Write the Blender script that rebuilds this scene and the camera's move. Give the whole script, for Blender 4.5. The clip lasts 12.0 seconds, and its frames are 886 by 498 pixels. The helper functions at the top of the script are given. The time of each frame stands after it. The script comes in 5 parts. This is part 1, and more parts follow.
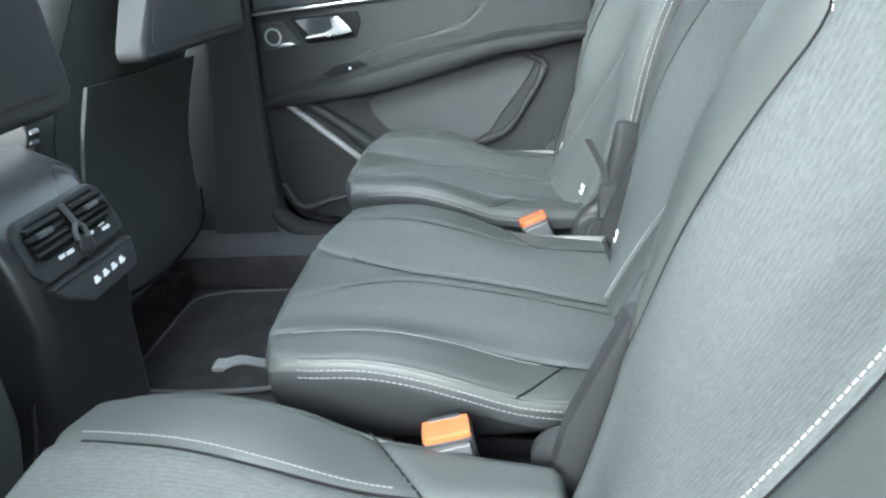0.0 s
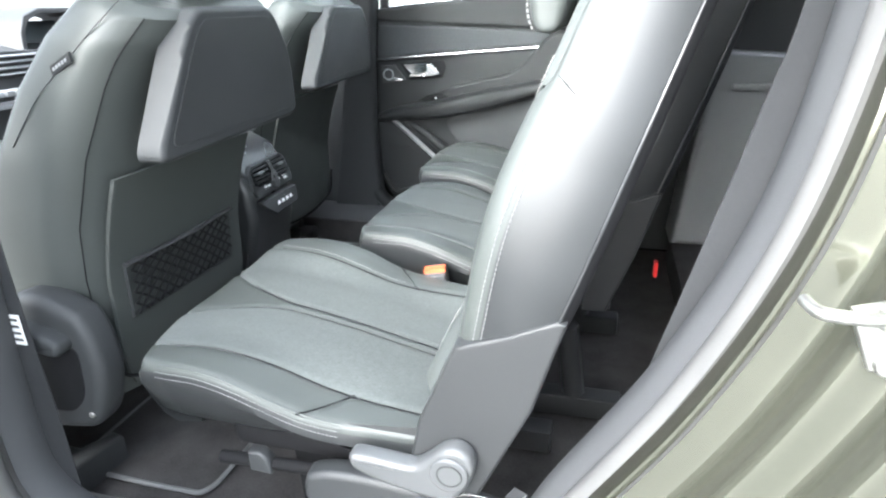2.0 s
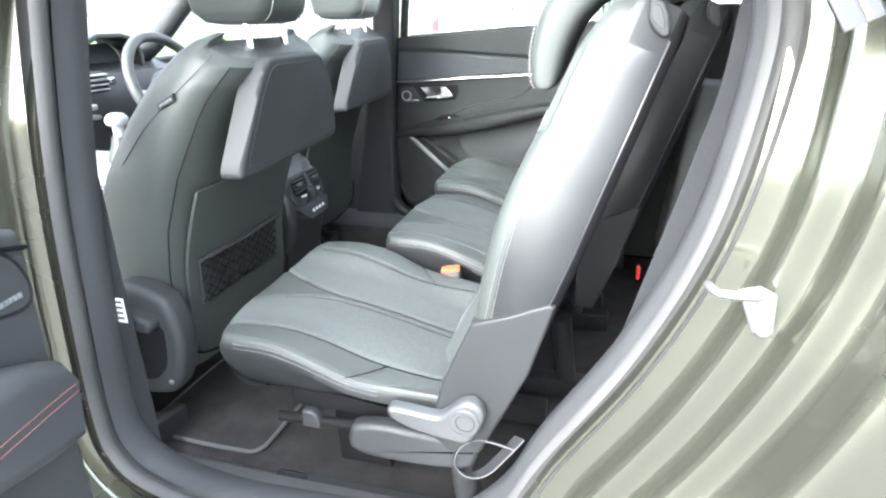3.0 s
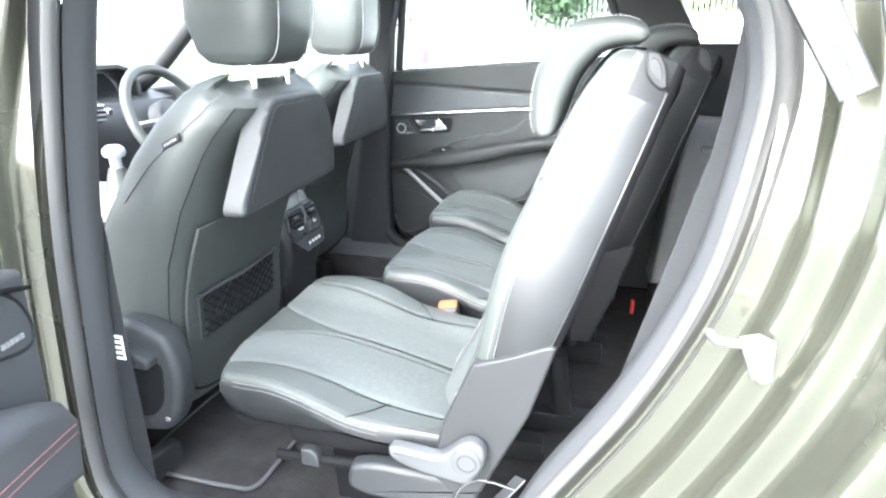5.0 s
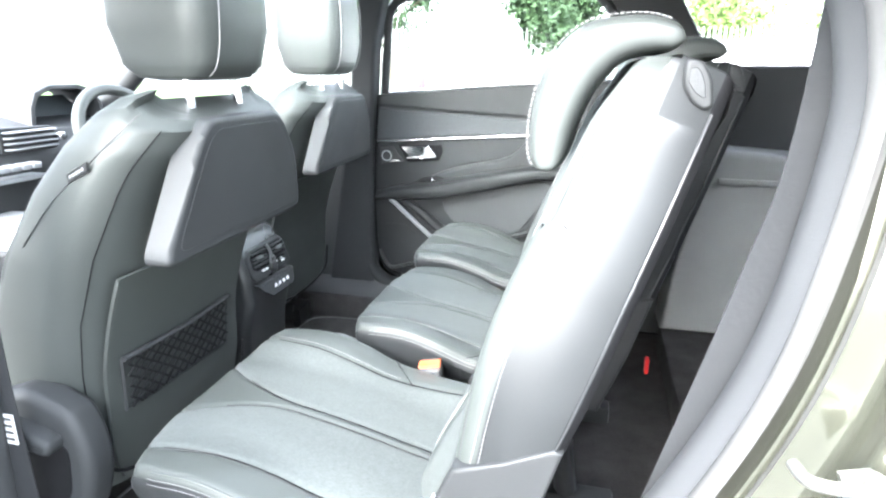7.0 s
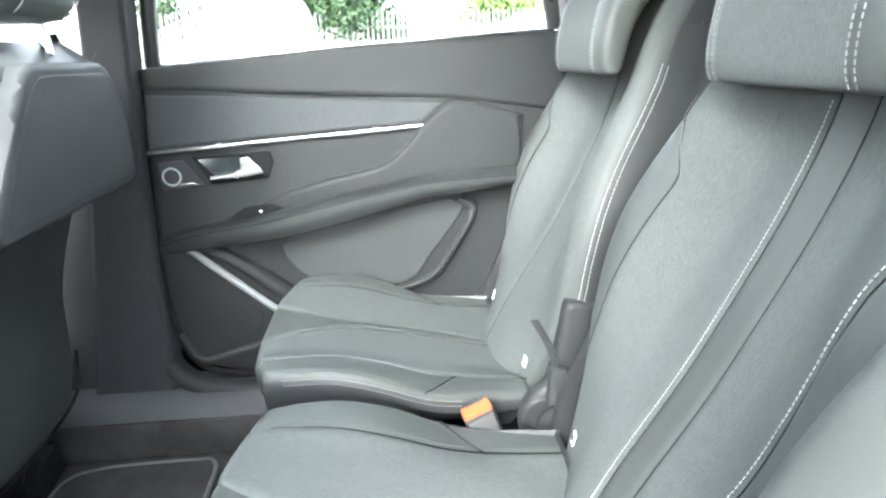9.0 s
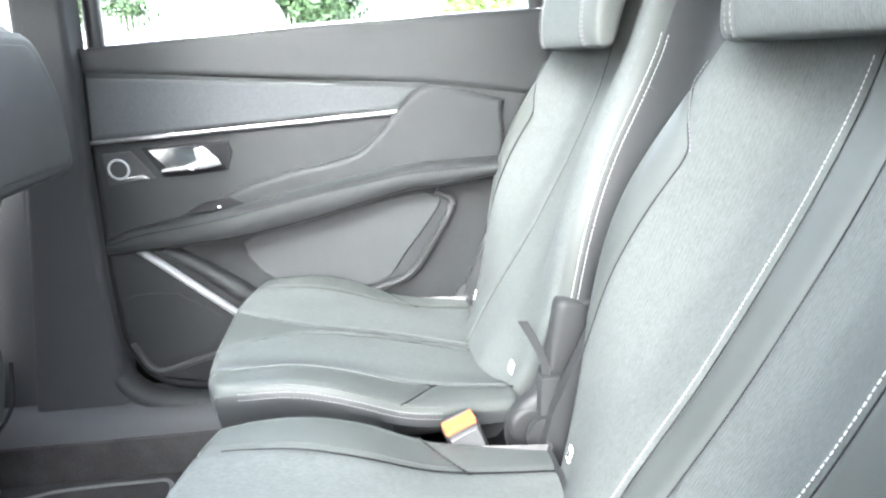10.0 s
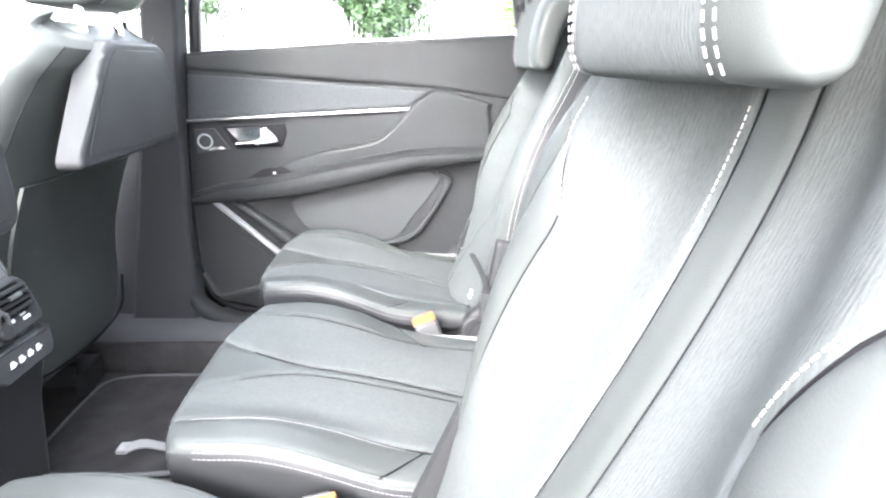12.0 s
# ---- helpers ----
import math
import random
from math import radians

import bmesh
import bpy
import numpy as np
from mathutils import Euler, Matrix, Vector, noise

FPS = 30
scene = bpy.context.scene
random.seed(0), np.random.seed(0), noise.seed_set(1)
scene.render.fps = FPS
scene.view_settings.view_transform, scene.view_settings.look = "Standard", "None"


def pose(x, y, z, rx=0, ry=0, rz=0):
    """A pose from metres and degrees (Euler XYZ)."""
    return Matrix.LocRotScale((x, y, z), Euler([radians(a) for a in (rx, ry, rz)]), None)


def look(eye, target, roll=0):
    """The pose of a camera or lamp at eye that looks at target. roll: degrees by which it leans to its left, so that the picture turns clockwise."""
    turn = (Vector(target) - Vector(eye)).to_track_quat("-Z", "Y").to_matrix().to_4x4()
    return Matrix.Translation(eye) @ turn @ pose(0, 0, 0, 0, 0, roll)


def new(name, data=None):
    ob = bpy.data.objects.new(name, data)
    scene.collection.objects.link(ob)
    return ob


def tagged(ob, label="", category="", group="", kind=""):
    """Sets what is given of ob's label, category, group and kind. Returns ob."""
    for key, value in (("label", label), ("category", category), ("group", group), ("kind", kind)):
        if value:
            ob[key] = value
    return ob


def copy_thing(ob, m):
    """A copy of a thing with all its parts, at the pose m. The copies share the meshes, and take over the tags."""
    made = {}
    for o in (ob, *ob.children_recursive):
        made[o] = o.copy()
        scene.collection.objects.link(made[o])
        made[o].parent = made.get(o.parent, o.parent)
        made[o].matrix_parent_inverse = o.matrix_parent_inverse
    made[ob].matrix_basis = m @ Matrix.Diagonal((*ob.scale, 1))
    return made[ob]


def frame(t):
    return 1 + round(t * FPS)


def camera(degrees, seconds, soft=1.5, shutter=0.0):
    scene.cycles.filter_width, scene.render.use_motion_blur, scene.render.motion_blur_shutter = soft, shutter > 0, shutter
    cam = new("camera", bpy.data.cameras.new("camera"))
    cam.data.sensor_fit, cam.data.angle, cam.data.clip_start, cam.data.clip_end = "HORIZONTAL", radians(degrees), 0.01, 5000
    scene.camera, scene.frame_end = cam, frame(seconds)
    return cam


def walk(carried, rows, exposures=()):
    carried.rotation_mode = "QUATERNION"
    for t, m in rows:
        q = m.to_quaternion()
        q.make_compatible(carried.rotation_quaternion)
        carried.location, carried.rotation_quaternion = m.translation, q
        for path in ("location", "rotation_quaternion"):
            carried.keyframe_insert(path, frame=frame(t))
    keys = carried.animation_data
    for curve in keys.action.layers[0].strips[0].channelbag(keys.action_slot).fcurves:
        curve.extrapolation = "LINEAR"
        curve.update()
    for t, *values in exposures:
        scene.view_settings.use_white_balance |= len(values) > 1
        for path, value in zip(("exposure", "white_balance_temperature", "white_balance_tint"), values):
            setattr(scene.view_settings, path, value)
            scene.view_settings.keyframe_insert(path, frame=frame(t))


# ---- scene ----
cam = camera(72.57, 12.0, 2.3)
PATH = [
    (0, (0.044, -0.579, 1.089), (-0.097, 1.233, 0.255), -3.6),
    (0.1, (0.065, -0.638, 1.087), (-0.109, 1.178, 0.269), -2.7),
    (0.3, (0.115, -0.749, 1.119), (-0.118, 1.06, 0.299), -2.9),
    (0.5, (0.137, -0.830, 1.152), (-0.118, 0.982, 0.348), -2.4),
    (0.7, (0.155, -0.909, 1.192), (-0.12, 0.905, 0.397), -1.9),
    (1, (0.189, -0.995, 1.209), (-0.12, 0.825, 0.438), -2.6),
    (1.5, (0.227, -1.057, 1.203), (-0.102, 0.765, 0.446), -2.1),
    (2, (0.272, -1.145, 1.188), (-0.198, 0.648, 0.436), -1.3),
    (2.5, (0.297, -1.262, 1.199), (-0.213, 0.523, 0.456), -0.7),
    (3, (0.299, -1.337, 1.257), (-0.186, 0.461, 0.527), -0.6),
    (3.5, (0.293, -1.332, 1.285), (-0.176, 0.489, 0.602), -0.4),
    (5.5, (0.28, -1.35, 1.284), (-0.172, 0.493, 0.65), 0.2),
    (6, (0.28, -1.351, 1.302), (-0.174, 0.506, 0.714), 0.4),
    (6.5, (0.278, -1.323, 1.283), (-0.173, 0.54, 0.712), 0.5),
    (6.7, (0.277, -1.269, 1.266), (-0.175, 0.594, 0.696), 0.5),
    (8.3, (0.078, -0.531, 1.253), (-0.202, 1.35, 0.633), 0.3),
    (8.5, (0.06, -0.485, 1.231), (-0.114, 1.413, 0.623), 0.2),
    (9, (0.017, -0.418, 1.19), (0.181, 1.479, 0.579), -1.3),
    (9.5, (-0.006, -0.363, 1.178), (0.22, 1.528, 0.568), -1.4),
    (10, (0.026, -0.337, 1.151), (0.263, 1.556, 0.55), -1.3),
    (10.5, (0.035, -0.347, 1.166), (0.289, 1.541, 0.559), -1.5),
    (11, (0.035, -0.429, 1.198), (0.297, 1.465, 0.597), -0.5),
    (11.5, (0.070, -0.596, 1.213), (0.176, 1.313, 0.619), 0.9),
    (12, (0.105, -0.690, 1.164), (0.189, 1.218, 0.581), 1.1),
]
walk(cam, [(t, look(eye, target, roll)) for t, eye, target, roll in PATH],
     [(0.0, 3.64, 5850, 2), (0.5, 4.16, 6180, 8), (1.0, 4.15, 6230, 8), (1.5, 3.86, 6200, 6), (2.5, 3.88, 6140, 8), (3.5, 4.05, 6120, 7), (6.5, 4.53, 6090, 8), (8.4, 4.26, 6230, 6), (9.5, 4.58, 6230, 8), (10.5, 5.03, 6270, 11), (11.3, 4.86, 6320, 13), (12.0, 4.85, 6330, 15)])


# ---- world and light ----
world = bpy.data.worlds.new("sky")
scene.world = world
world.use_nodes = True
wn = world.node_tree
sky = wn.nodes.new("ShaderNodeTexSky")
sky.sky_type = "NISHITA"
sky.sun_disc = False
sky.sun_elevation = radians(31)
sky.sun_rotation = radians(200)
sky.dust_density = 2.5
sky.ozone_density = 1.0
cloud = wn.nodes.new("ShaderNodeHueSaturation")
cloud.inputs["Saturation"].default_value = 0.3
wn.links.new(sky.outputs[0], cloud.inputs["Color"])
# an overcast sky is about three times brighter overhead than at the horizon
where = wn.nodes.new("ShaderNodeTexCoord")
split = wn.nodes.new("ShaderNodeSeparateXYZ")
wn.links.new(where.outputs["Generated"], split.inputs[0])
rise = wn.nodes.new("ShaderNodeMapRange")
rise.inputs["From Min"].default_value, rise.inputs["From Max"].default_value = 0.0, 1.0
rise.inputs["To Min"].default_value, rise.inputs["To Max"].default_value = 0.55, 1.65
wn.links.new(split.outputs[2], rise.inputs["Value"])
dome = wn.nodes.new("ShaderNodeVectorMath")
dome.operation = "SCALE"
wn.links.new(cloud.outputs[0], dome.inputs[0])
wn.links.new(rise.outputs[0], dome.inputs["Scale"])
wn.links.new(dome.outputs[0], wn.nodes["Background"].inputs[0])
wn.nodes["Background"].inputs[1].default_value = 0.15
sun = new("sun", bpy.data.lights.new("sun", "SUN"))
sun.data.energy, sun.data.angle, sun.data.color = 0.2, radians(34), (1.0, 0.99, 0.98)
sun.matrix_world = look((-1.85, -5.0, 3.5), (0, 0, 0))


# ---- materials ----
def material(name, base, rough=0.6, metal=0.0, grain=0.0, grain_size=0.002, vary=0.15, vary_size=0.08, kind="noise", spec=0.5, coat=0.0):
    """A surface with colour variation at two scales and a fine relief of grain_size metres."""
    m = bpy.data.materials.new(name)
    m.use_nodes = True
    nt = m.node_tree
    b = nt.nodes["Principled BSDF"]
    b.inputs["Roughness"].default_value = rough
    b.inputs["Metallic"].default_value = metal
    b.inputs["Specular IOR Level"].default_value = spec
    b.inputs["Coat Weight"].default_value = coat
    b.inputs["Coat Roughness"].default_value = 0.08
    co = nt.nodes.new("ShaderNodeTexCoord")
    big = nt.nodes.new("ShaderNodeTexNoise")
    big.inputs["Scale"].default_value = 1.0 / vary_size
    big.inputs["Detail"].default_value = 6.0
    fine = nt.nodes.new("ShaderNodeTexVoronoi" if kind == "cells" else "ShaderNodeTexNoise")
    fine.inputs["Scale"].default_value = 1.0 / grain_size
    nt.links.new(co.outputs["Object"], big.inputs["Vector"])
    nt.links.new(co.outputs["Object"], fine.inputs["Vector"])
    relief = fine.outputs[0]
    if kind in ("woven", "ribbed"):
        mp = nt.nodes.new("ShaderNodeMapping")
        mp.inputs["Scale"].default_value = (0.32, 1.0, 0.32)
        nt.links.new(co.outputs["Object"], mp.inputs["Vector"])
        nt.links.new(mp.outputs[0], fine.inputs["Vector"])
        fine.inputs["Detail"].default_value = 3.0
    if kind == "ribbed":
        # fine ribs of the weave, broken up so that they never run quite straight
        rib = nt.nodes.new("ShaderNodeTexWave")
        rib.bands_direction = "Y"
        rib.inputs["Scale"].default_value = 105.0
        rib.inputs["Distortion"].default_value = 3.5
        rib.inputs["Detail"].default_value = 3.0
        rib.inputs["Detail Scale"].default_value = 3.0
        nt.links.new(co.outputs["Object"], rib.inputs["Vector"])
        blend = nt.nodes.new("ShaderNodeMath")
        blend.operation = "MULTIPLY_ADD"
        blend.inputs[1].default_value = 0.16
        nt.links.new(rib.outputs[1], blend.inputs[0])
        less = nt.nodes.new("ShaderNodeMath")
        less.operation = "MULTIPLY"
        less.inputs[1].default_value = 0.85
        nt.links.new(fine.outputs[0], less.inputs[0])
        nt.links.new(less.outputs[0], blend.inputs[2])
        relief = blend.outputs[0]
    mixed = nt.nodes.new("ShaderNodeMath")
    mixed.operation = "MULTIPLY_ADD"
    nt.links.new(relief, mixed.inputs[0])
    mixed.inputs[1].default_value = 0.55 if kind in ("woven", "ribbed", "pile") else 0.2
    soft = nt.nodes.new("ShaderNodeMath")
    soft.operation = "MULTIPLY_ADD"
    soft.inputs[1].default_value, soft.inputs[2].default_value = (0.25, 0.375) if kind in ("woven", "ribbed") else (1.0, 0.0)
    nt.links.new(big.outputs[0], soft.inputs[0])
    nt.links.new(soft.outputs[0], mixed.inputs[2])
    ramp = nt.nodes.new("ShaderNodeMapRange")
    ramp.inputs["From Min"].default_value = 0.3
    ramp.inputs["From Max"].default_value = 0.3 + 0.4 + mixed.inputs[1].default_value * 0.9
    ramp.inputs["To Min"].default_value = 1.0 - vary
    ramp.inputs["To Max"].default_value = 1.0 + vary
    nt.links.new(mixed.outputs[0], ramp.inputs["Value"])
    col = nt.nodes.new("ShaderNodeVectorMath")
    col.operation = "SCALE"
    col.inputs[0].default_value = base
    nt.links.new(ramp.outputs[0], col.inputs["Scale"])
    nt.links.new(col.outputs[0], b.inputs["Base Color"])
    rr = nt.nodes.new("ShaderNodeMapRange")
    rr.inputs["From Min"].default_value, rr.inputs["From Max"].default_value = 0.3, 0.7
    rr.inputs["To Min"].default_value, rr.inputs["To Max"].default_value = max(0.02, rough - 0.07), min(1.0, rough + 0.07)
    nt.links.new(big.outputs[0], rr.inputs["Value"])
    nt.links.new(rr.outputs[0], b.inputs["Roughness"])
    if grain > 0:
        bump = nt.nodes.new("ShaderNodeBump")
        bump.inputs["Strength"].default_value = grain
        bump.inputs["Distance"].default_value = grain_size * 0.5
        nt.links.new(relief, bump.inputs["Height"])
        nt.links.new(bump.outputs[0], b.inputs["Normal"])
    return m


LEATHER = material("leather", (0.049, 0.054, 0.0515), 0.46, grain=0.12, grain_size=0.0012, vary=0.1, vary_size=0.12, kind="cells", spec=0.35)
FABRIC = material("seat_fabric", (0.070, 0.0765, 0.0745), 0.95, grain=0.55, grain_size=0.0016, vary=0.62, vary_size=0.012, kind="ribbed", spec=0.2)
PLASTIC = material("trim_plastic", (0.024, 0.0257, 0.0272), 0.55, grain=0.25, grain_size=0.0015, vary=0.1, vary_size=0.2, kind="cells")
SHELL = material("seat_shell_plastic", (0.024, 0.0251, 0.0262), 0.5, grain=0.25, grain_size=0.0012, vary=0.1, vary_size=0.15, kind="cells", spec=0.35)
GLOSS = material("satin_black_plastic", (0.026, 0.027, 0.028), 0.32, grain=0.1, grain_size=0.001, vary=0.1, vary_size=0.2)
ACCENT = material("door_cloth", (0.038, 0.0405, 0.043), 0.9, grain=0.4, grain_size=0.0012, vary=0.35, vary_size=0.03, kind="woven", spec=0.2)
CARPET = material("carpet", (0.042, 0.040, 0.040), 1.0, grain=1.0, grain_size=0.003, vary=0.6, vary_size=0.06, kind="pile", spec=0.1)
BINDING = material("mat_binding", (0.10, 0.10, 0.10), 0.8, grain=0.6, grain_size=0.002, kind="woven")
RUBBER = material("rubber", (0.074, 0.073, 0.072), 0.58, grain=0.2, grain_size=0.002, vary=0.15, vary_size=0.1)
PAINT = material("olive_metallic_paint", (0.125, 0.128, 0.100), 0.24, metal=0.75, vary=0.06, vary_size=0.2, grain=0.0, coat=1.0)
CHROME = material("satin_chrome", (0.75, 0.76, 0.78), 0.22, metal=1.0, vary=0.04)
STEEL = material("zinc_steel", (0.36, 0.36, 0.34), 0.42, metal=0.9, vary=0.2, vary_size=0.01)
SILVER = material("silver_plastic", (0.30, 0.31, 0.32), 0.42, metal=0.3, vary=0.05)
LEVERGREY = material("lever_grey_plastic", (0.062, 0.064, 0.066), 0.4, vary=0.05)
GREYWEB = material("grey_webbing", (0.12, 0.12, 0.12), 0.8, grain=0.5, grain_size=0.002, kind="woven")
TRIMDARK = material("dark_pillar_trim", (0.032, 0.0335, 0.0355), 0.85, grain=0.3, grain_size=0.0015, vary=0.15, kind="woven", spec=0.2)
DOORPAD = material("door_pad_plastic", (0.030, 0.0318, 0.0333), 0.6, grain=0.25, grain_size=0.0012, vary=0.1, vary_size=0.15, kind="cells", spec=0.3)
# black rubber parts; also the painted shade of recesses and of the backrest rear
RUBBERANDSHADE = material("black_rubber_and_shade", (0.008, 0.008, 0.009), 0.8, vary=0.1, spec=0.15)
BOOTGREY = material("boot_trim_grey", (0.27, 0.272, 0.270), 0.6, grain=0.25, grain_size=0.0015, vary=0.15, vary_size=0.2, kind="cells", spec=0.35)
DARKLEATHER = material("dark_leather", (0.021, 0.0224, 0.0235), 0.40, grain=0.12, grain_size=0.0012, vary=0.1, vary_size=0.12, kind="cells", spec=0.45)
MAROON = material("maroon_thread", (0.34, 0.13, 0.13), 0.8, vary=0.1)
# lighter copy of the door trim: daylight on the open door, put into the colour
LITDOOR = material("lit_door_trim", (0.060, 0.062, 0.066), 0.55, grain=0.25, grain_size=0.0015, vary=0.12, vary_size=0.2, kind="cells", spec=0.4)
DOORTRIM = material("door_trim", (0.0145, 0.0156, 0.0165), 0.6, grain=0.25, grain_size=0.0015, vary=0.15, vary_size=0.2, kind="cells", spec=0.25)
LININGGREY = material("lining_grey", (0.048, 0.0495, 0.052), 0.7, grain=0.2, grain_size=0.0015, vary=0.1, vary_size=0.2, spec=0.3)
THREAD = material("pale_thread", (0.40, 0.395, 0.385), 0.8, vary=0.1)
DARKTHREAD = material("seam_thread", (0.055, 0.057, 0.057), 0.8, vary=0.1)
GREYTHREAD = material("grey_thread", (0.17, 0.17, 0.17), 0.8, vary=0.1)
ORANGE = material("orange_plastic", (0.50, 0.10, 0.03), 0.45, vary=0.05)
RED = material("red_plastic", (0.6, 0.02, 0.02), 0.5, vary=0.05)
WHITE = material("white_plastic", (0.8, 0.8, 0.8), 0.5, vary=0.03)
WEBBING = material("belt_webbing", (0.016, 0.017, 0.019), 0.9, grain=0.6, grain_size=0.002, vary=0.15, kind="woven")
LINER = material("headliner_cloth", (0.05, 0.052, 0.055), 0.95, grain=0.4, grain_size=0.002, vary=0.15, kind="woven", spec=0.2)
VANPAINT = material("white_van_paint", (0.82, 0.82, 0.82), 0.3, vary=0.04, vary_size=0.6, coat=0.5)
TAIL = material("tail_lamp_red", (0.45, 0.02, 0.03), 0.25, vary=0.05)
DARKGLASS = material("dark_glass", (0.02, 0.024, 0.026), 0.06, vary=0.05, coat=1.0)
SCREEN = material("instrument_screen", (0.06, 0.07, 0.075), 0.15, vary=0.05)
ASPHALT = material("asphalt_ground", (0.10, 0.10, 0.096), 0.9, grain=0.7, grain_size=0.012, vary=0.25, vary_size=0.7)
GRASS = material("grass_ground", (0.07, 0.12, 0.03), 0.95, grain=0.8, grain_size=0.03, vary=0.4, vary_size=0.4)
LEAF = material("leaf", (0.026, 0.052, 0.018), 0.6, vary=0.4, vary_size=0.5)
BARK = material("bark", (0.10, 0.08, 0.06), 0.95, grain=1.0, grain_size=0.02, vary=0.3, vary_size=0.1)
FENCEPAINT = material("galvanised_fence", (0.15, 0.17, 0.155), 0.6, metal=0.0, vary=0.2, vary_size=0.2)
LEAFY = material("light_leaf", (0.13, 0.20, 0.05), 0.6, vary=0.4, vary_size=0.5)

GLASS = bpy.data.materials.new("window_glass")
GLASS.use_nodes = True
gn = GLASS.node_tree
gb = gn.nodes["Principled BSDF"]
gb.inputs["Transmission Weight"].default_value = 1.0
gb.inputs["Roughness"].default_value = 0.0
gb.inputs["IOR"].default_value = 1.02
gb.inputs["Base Color"].default_value = (0.87, 0.91, 0.89, 1)


# ---- mesh helpers ----
def part(name, geo, mats, parent=None, label="", smooth=True):
    """Links (verts, faces, slots) as one mesh object under parent."""
    verts, faces, slots = geo
    me = bpy.data.meshes.new(name)
    me.from_pydata([tuple(v) for v in verts], [], faces)
    for m in mats if isinstance(mats, (list, tuple)) else (mats,):
        me.materials.append(m)
    if slots:
        me.polygons.foreach_set("material_index", slots)
    if smooth:
        me.polygons.foreach_set("use_smooth", [True] * len(me.polygons))
        me.set_sharp_from_angle(angle=radians(50))
    me.update()
    if smooth and len(faces) < 500:
        # broad faces keep their own normal, bevels carry the turn
        normals = [p.normal.copy() for p in me.polygons]
        areas = [p.area for p in me.polygons]
        around = [[] for _ in me.vertices]
        for p in me.polygons:
            for v in p.vertices:
                around[v].append(p.index)
        out = []
        for p in me.polygons:
            n = normals[p.index]
            for v in p.vertices:
                total = Vector((0, 0, 0))
                for q in around[v]:
                    if n.dot(normals[q]) > 0.64:
                        total += normals[q] * areas[q]
                out.append(total.normalized() if total.length > 1e-12 else n)
        me.normals_split_custom_set(out)
    ob = new(name, me)
    if parent is not None:
        ob.parent = parent
    if label:
        ob["label"] = label
    return ob


def thing(name, label, category, group="", kind="", at=(0, 0, 0)):
    ob = new(name)
    ob.empty_display_size = 0.05
    ob.location = at
    return tagged(ob, label, category, group, kind)


def join(*geos):
    verts, faces, slots = [], [], []
    for k, (v, f, s) in enumerate(geos):
        n = len(verts)
        verts += list(v)
        faces += [tuple(i + n for i in q) for q in f]
        slots += list(s) if s else [0] * len(f)
    return verts, faces, slots


def moved(geo, m):
    return [m @ Vector(v) for v in geo[0]], geo[1], geo[2]


def slot(geo, k):
    return geo[0], geo[1], [k] * len(geo[1])


def from_bm(bm):
    bm.verts.index_update()
    geo = [v.co.copy() for v in bm.verts], [tuple(v.index for v in f.verts) for f in bm.faces], []
    bm.free()
    return geo


def block(x0, x1, y0, y1, z0, z1, bevel=0.003, seg=2):
    bm = bmesh.new()
    bmesh.ops.create_cube(bm, size=1)
    for v in bm.verts:
        v.co = Vector((x0 + (v.co.x + 0.5) * (x1 - x0), y0 + (v.co.y + 0.5) * (y1 - y0), z0 + (v.co.z + 0.5) * (z1 - z0)))
    if bevel:
        bmesh.ops.bevel(bm, geom=list(bm.edges), offset=bevel, segments=seg, profile=0.6, affect="EDGES")
    return from_bm(bm)


def slab(poly, depth, bevel, place, seg=2, crown=0.0):
    """A flat plate: poly in (a, b), standing depth along the third way, with rounded front edges. place(a, b, h) gives the world."""
    bm = bmesh.new()
    vs = [bm.verts.new((a, b, 0)) for a, b in poly]
    f = bm.faces.new(vs)
    f.normal_update()
    if f.normal.z < 0:
        f.normal_flip()
    ext = bmesh.ops.extrude_face_region(bm, geom=[f])
    top = [g for g in ext["geom"] if isinstance(g, bmesh.types.BMVert)]
    for v in top:
        v.co.z = depth
    if bevel:
        keep = set(top)
        edges = [e for e in bm.edges if e.verts[0] in keep and e.verts[1] in keep]
        bmesh.ops.bevel(bm, geom=edges, offset=bevel, segments=seg, profile=0.5, affect="EDGES")
    for v in bm.verts:
        v.co = place(*v.co)
    bmesh.ops.recalc_face_normals(bm, faces=list(bm.faces))
    return from_bm(bm)


def smooth_line(pts, n=8, closed=False):
    """Catmull-Rom through the points."""
    p = [Vector(q) for q in pts]
    out = []
    count = len(p) if closed else len(p) - 1
    for i in range(count):
        if closed:
            a, b, c, d = p[i - 1], p[i], p[(i + 1) % len(p)], p[(i + 2) % len(p)]
        else:
            b, c = p[i], p[i + 1]
            a = p[i - 1] if i > 0 else b + (b - c)
            d = p[i + 2] if i + 2 < len(p) else c + (c - b)
        for k in range(n):
            t = k / n
            out.append(0.5 * (2 * b + (c - a) * t + (2 * a - 5 * b + 4 * c - d) * t * t + (3 * b - a - 3 * c + d) * t ** 3))
    if not closed:
        out.append(p[-1])
    return out


